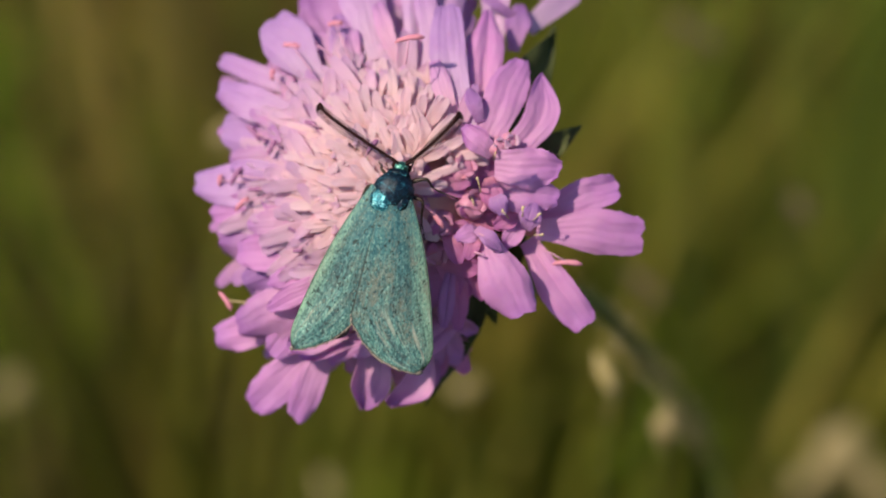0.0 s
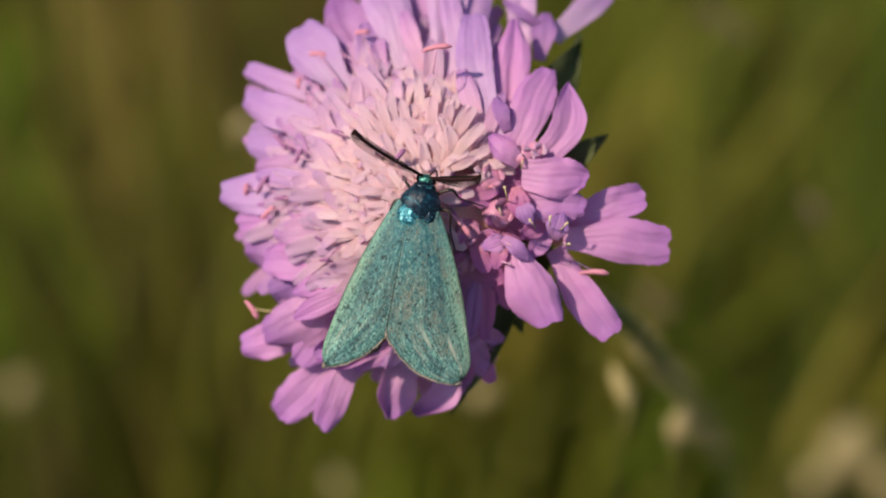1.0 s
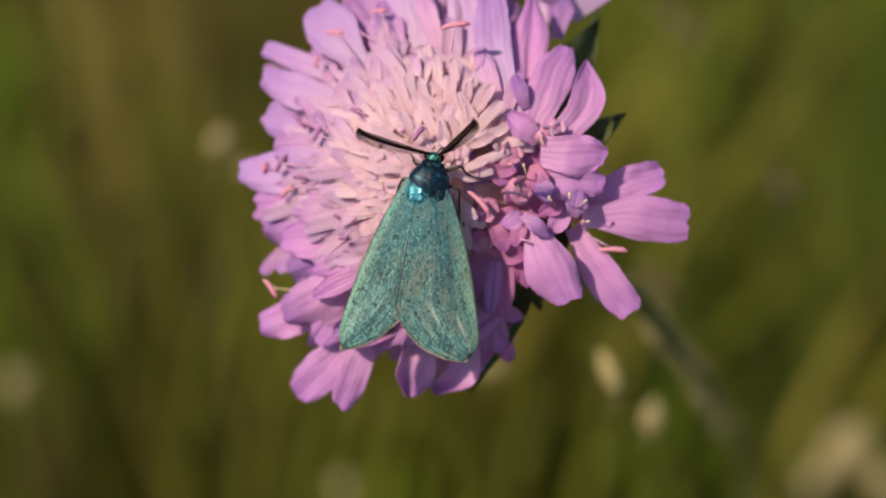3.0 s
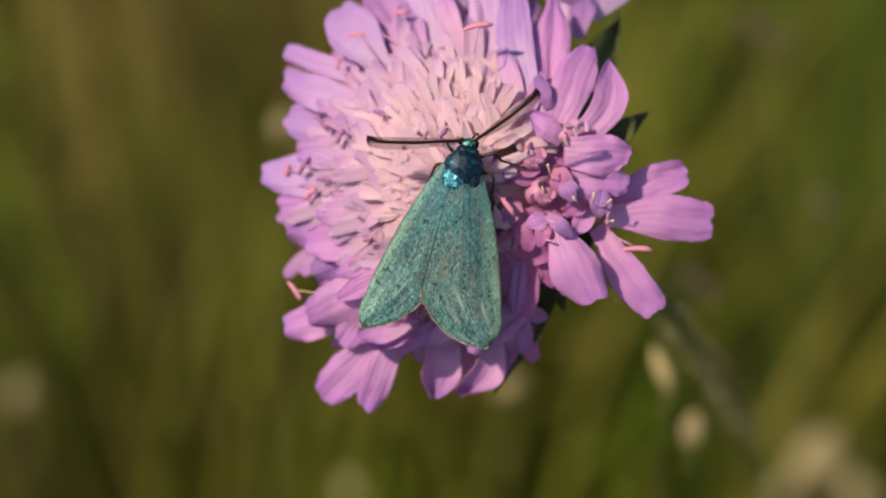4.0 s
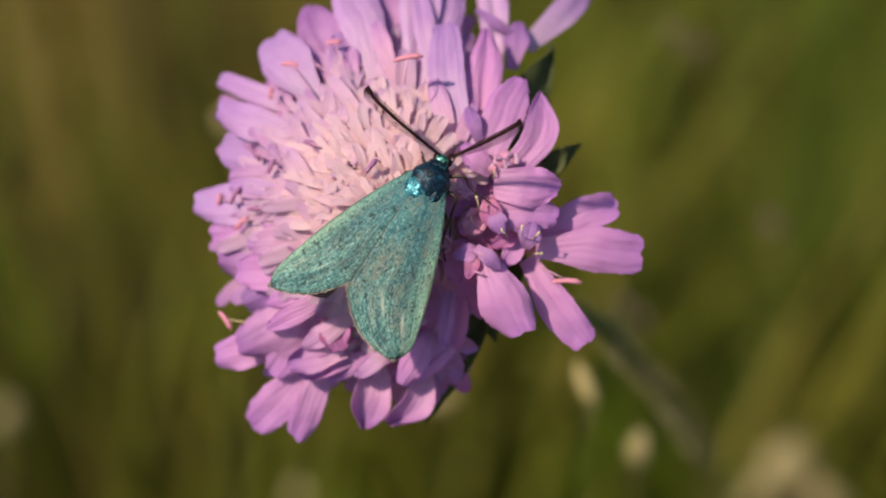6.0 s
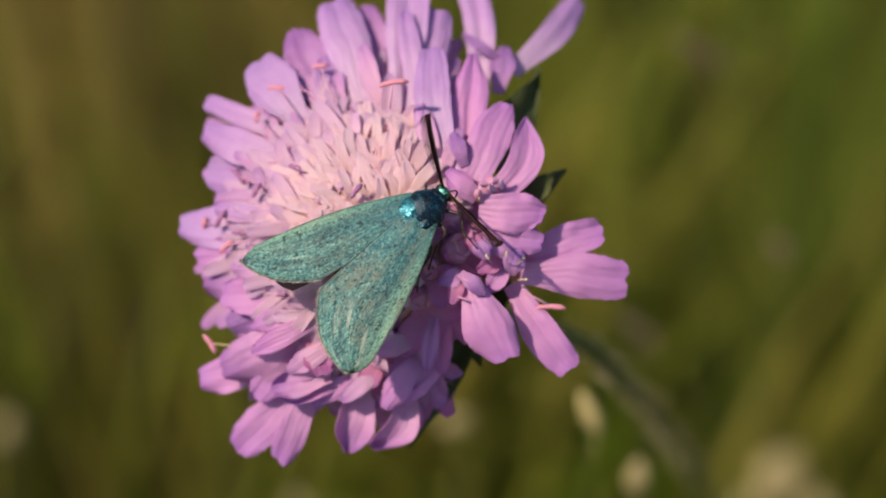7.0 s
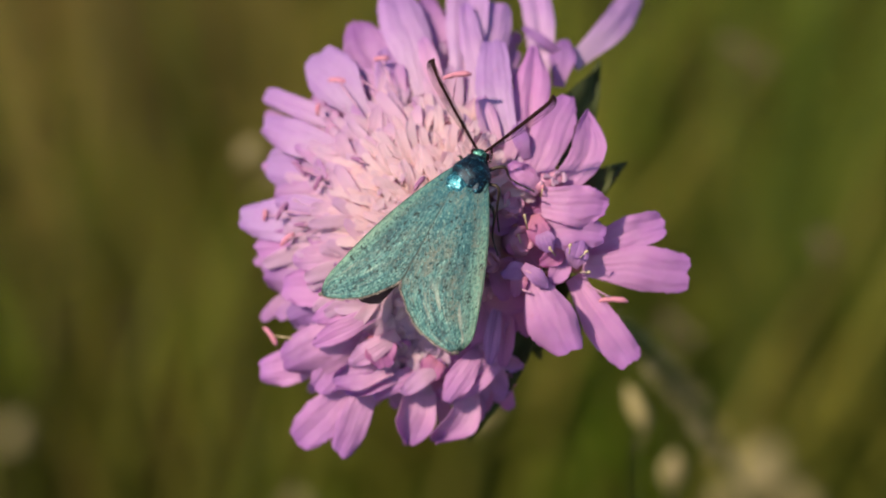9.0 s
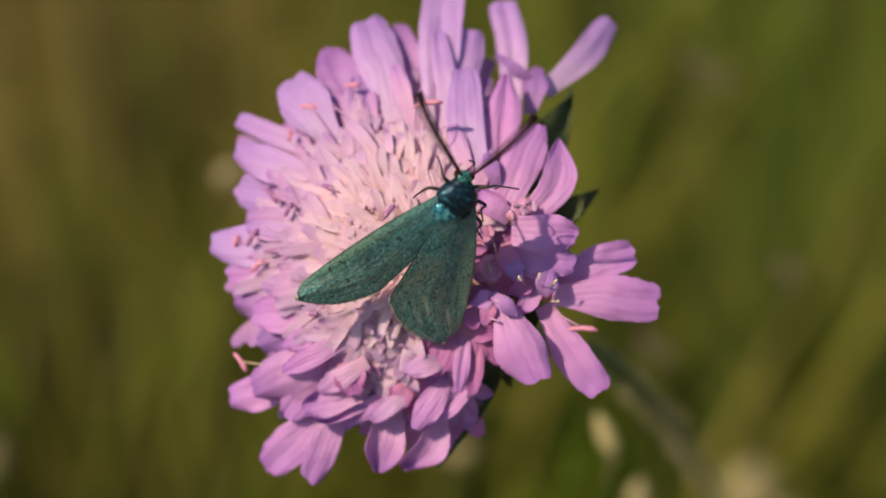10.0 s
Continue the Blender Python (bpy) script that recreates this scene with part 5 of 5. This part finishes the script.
    swing = [(0, 72, -7), (0.2, 57, 0), (0.5, 69, 32), (0.7, 42, 31), (0.8, 65, 39), (1, 70, 40), (1.2, 72, 11), (1.3, 59, 24), (1.5, 51, 26), (1.8, 41, 19), (2, 78, 46), (2.1, 97, 46), (2.3, 115, 26), (2.5, 85, 41), (2.8, 78, 30), (2.9, 106, 30), (3, 83, 42), (3.2, 62, 43), (4.3, 108, 8), (4.5, 76, 30), (4.7, 96, 7), (5, 70, 24), (5.2, 84, 5), (5.5, 63, -13), (5.7, 84, 0), (6.8, 45, 40), (7, 61, 55), (7.2, 66, 50), (7.5, 70, 41), (7.7, 81, 22), (7.8, 31, 0), (8, 20, 25), (8.2, 13, 0), (8.5, 34, 34), (8.8, 27, 18), (8.9, 64, 9), (9, 49, 19), (9.2, 50, 1), (9.5, 63, 17), (10, 42, -7)]
    walk(feeler_l, [(t, Matrix.Translation(feeler_l.location) @ pose(0, 0, 0, up, 0, turn)) for t, turn, up in swing])
    swing = [(0, -31, 44), (0.2, -38, 0), (0.5, -43, 57), (0.7, -52, 38), (0.8, -80, 44), (1, -78, 59), (1.2, -49, 40), (1.3, -34, 26), (1.5, -41, -25), (1.8, -41, -11), (2, -35, 55), (2.1, -66, 45), (2.3, -4, 40), (2.5, -39, 64), (2.8, -49, 46), (2.9, -71, 47), (3, -35, 61), (3.2, -51, 34), (4.3, -34, 46), (4.5, -42, 63), (4.7, -42, 46), (5, -64, 51), (5.2, -69, 46), (5.5, -58, 60), (5.7, -37, 47), (6.8, -76, 33), (7, -94, 37), (7.2, -92, 44), (7.5, -95, 59), (7.7, -74, 38), (7.8, -82, 28), (8, -86, 15), (8.2, -80, 16), (8.5, -65, 23), (8.8, -54, 22), (8.9, -62, 42), (9, -42, 37), (9.2, -37, -1), (9.5, -29, 35), (10, -18, 9)]
    walk(feeler_r, [(t, Matrix.Translation(feeler_r.location) @ pose(0, 0, 0, up, 0, turn)) for t, turn, up in swing])
    walk(HUSKS[0], [(0, afar(0, 16.3, -12.4, 228)), (0.5, afar(0.5, 17.1, -13.7, 228)), (1, afar(1, 17.9, -13.8, 228)), (1.5, afar(1.5, 15.7, -12.4, 228)), (1.8, afar(1.8, 12.8, -14.1, 228)), (2, afar(2, 13.2, -10.9, 228)), (2.5, afar(2.5, 10.9, -15.3, 228)), (3, afar(3, 16.7, -12.3, 228)), (3.2, afar(3.2, 20.7, -11.6, 228)), (4.5, afar(4.5, 21.1, -12.4, 228)), (5, afar(5, 18.4, -12.9, 228)), (5.5, afar(5.5, 14.6, -11.9, 228)), (7, afar(7, 14.7, -16.3, 228)), (7.5, afar(7.5, 16.0, -15.9, 228)), (8, afar(8, 18.8, -16.1, 228)), (8.5, afar(8.5, 20.4, -17.1, 228)), (9, afar(9, 19.4, -15.8, 228)), (9.5, afar(9.5, 17.4, -18.9, 228)), (10, afar(10, 16.3, -18.6, 228))])
    walk(HUSKS[1], [(0, afar(0, 24.4, -19.3, 250)), (0.5, afar(0.5, 25.0, -19.6, 250)), (1, afar(1, 25.9, -19.5, 250)), (1.5, afar(1.5, 23.6, -17.1, 250)), (2, afar(2, 22.5, -16.1, 250)), (2.5, afar(2.5, 20.2, -19.2, 250)), (3, afar(3, 23.0, -18.5, 250)), (4.5, afar(4.5, 27.6, -20.2, 250)), (5, afar(5, 24.7, -20.0, 250)), (5.5, afar(5.5, 21.9, -20.0, 250)), (7, afar(7, 21.4, -24.9, 250)), (7.5, afar(7.5, 23.3, -24.9, 250)), (8, afar(8, 25.6, -23.9, 250)), (8.5, afar(8.5, 27.2, -24.6, 250)), (9, afar(9, 25.2, -24.2, 250)), (9.5, afar(9.5, 23.6, -26.8, 250)), (10, afar(10, 21.4, -27.2, 250))])
    walk(HUSKS[2], [(0, afar(0, -27.6, 14.5, 290)), (1, afar(1, -25.3, 15.5, 290)), (1.5, afar(1.5, -26.2, 15.5, 290)), (1.8, afar(1.8, -32.9, 13.7, 290)), (2, afar(2, -28.8, 13.2, 290)), (2.5, afar(2.5, -33.4, 8.5, 290)), (3, afar(3, -28.2, 13.7, 290)), (3.2, afar(3.2, -21.5, 12.9, 290)), (4.5, afar(4.5, -21.5, 17.3, 290)), (5, afar(5, -25.5, 16.2, 290)), (5.5, afar(5.5, -27.6, 17.3, 290)), (7, afar(7, -26.2, 14.5, 290)), (8, afar(8, -25.8, 13.7, 290)), (9, afar(9, -24.4, 12.3, 290)), (10, afar(10, -27.3, 9.4, 290))])
    walk(HUSKS[3], [(0, afar(0, 34.9, 32.4, 330)), (1, afar(1, 39.1, 33.8, 330)), (2, afar(2, 28.3, 32.8, 330)), (2.5, afar(2.5, 23.4, 31.2, 330)), (3, afar(3, 33.2, 33.6, 330)), (4.5, afar(4.5, 44.7, 32.0, 330)), (5.5, afar(5.5, 33.6, 32.4, 330)), (7, afar(7, 35.7, 29.5, 330)), (7.5, afar(7.5, 36.9, 27.9, 330)), (8.5, afar(8.5, 42.2, 27.9, 330)), (9, afar(9, 42.6, 29.1, 330)), (10, afar(10, 36.9, 26.7, 330))])
    walk(HUSKS[4], [(0, afar(0, 80.5, -40.9, 460)), (1, afar(1, 82.2, -40.4, 460)), (2.5, afar(2.5, 81.7, -40.9, 460)), (3, afar(3, 82.2, -40.4, 460)), (4.5, afar(4.5, 73.7, -42.7, 460)), (5.5, afar(5.5, 70.3, -42.1, 460)), (7, afar(7, 68.5, -46.1, 460)), (8, afar(8, 66.3, -46.6, 460)), (9, afar(9, 64.6, -44.9, 460)), (10, afar(10, 62.3, -48.9, 460))])
    walk(HUSKS[5], [(0, afar(0, -20.2, -42.0, 400)), (1, afar(1, -18.2, -41.6, 400)), (2.5, afar(2.5, -19.2, -42.5, 400)), (4.5, afar(4.5, -17.1, -42.0, 400)), (5.5, afar(5.5, -24.7, -41.6, 400)), (7, afar(7, -25.2, -45.5, 400)), (10, afar(10, -28.2, -50.5, 400))])
    walk(HUSKS[6], [(0, afar(0, 3.4, -20.0, 330)), (0.5, afar(0.5, 4.0, -21.2, 330)), (1, afar(1, 5.9, -21.0, 330)), (1.5, afar(1.5, 6.4, -20.4, 330)), (2.5, afar(2.5, 5.4, -16.3, 330)), (4.5, afar(4.5, 9.5, -20.4, 330)), (5.5, afar(5.5, 0.1, -19.6, 330)), (7.5, afar(7.5, 3.1, -25.1, 330)), (8.5, afar(8.5, 6.2, -24.1, 330)), (10, afar(10, 2.5, -29.4, 330))])
    walk(HUSKS[7], [(0, afar(0, 25.7, -4.0, 300)), (0.5, afar(0.5, 25.7, -5.9, 300)), (1, afar(1, 27.2, -5.9, 300)), (2, afar(2, 25.0, -2.9, 300)), (3, afar(3, 27.2, -3.6, 300)), (4.5, afar(4.5, 33.5, -4.0, 300)), (5, afar(5, 30.2, -6.2, 300)), (5.5, afar(5.5, 24.2, -5.5, 300)), (7, afar(7, 25.0, -10.0, 300)), (7.5, afar(7.5, 26.1, -9.6, 300)), (8.5, afar(8.5, 31.3, -10.2, 300)), (9, afar(9, 30.2, -9.6, 300)), (10, afar(10, 27.1, -12.2, 300))])
    walk(HUSKS[8], [(0, afar(0, 51.6, 6.2, 330)), (0.5, afar(0.5, 51.6, 5.8, 330)), (1, afar(1, 53.7, 5.8, 330)), (3, afar(3, 49.2, 9.1, 330)), (4.5, afar(4.5, 56.5, 5.8, 330)), (5, afar(5, 52.4, 5.6, 330)), (5.5, afar(5.5, 47.9, 5.8, 330)), (7, afar(7, 48.8, 0.1, 330)), (7.5, afar(7.5, 50.0, 0.1, 330)), (8.5, afar(8.5, 56.1, 0.1, 330)), (10, afar(10, 50.0, -3.2, 330))])
    walk(HUSKS[9], [(0, afar(0, -86.9, -28.4, 460)), (1, afar(1, -85.4, -28.4, 460)), (3, afar(3, -86.0, -27.3, 460)), (4.5, afar(4.5, -84.6, -30.1, 460)), (5.5, afar(5.5, -87.7, -31.3, 460)), (7.5, afar(7.5, -88.3, -36.4, 460)), (8.5, afar(8.5, -85.8, -38.1, 460)), (10, afar(10, -91.7, -42.1, 460))])


motions()
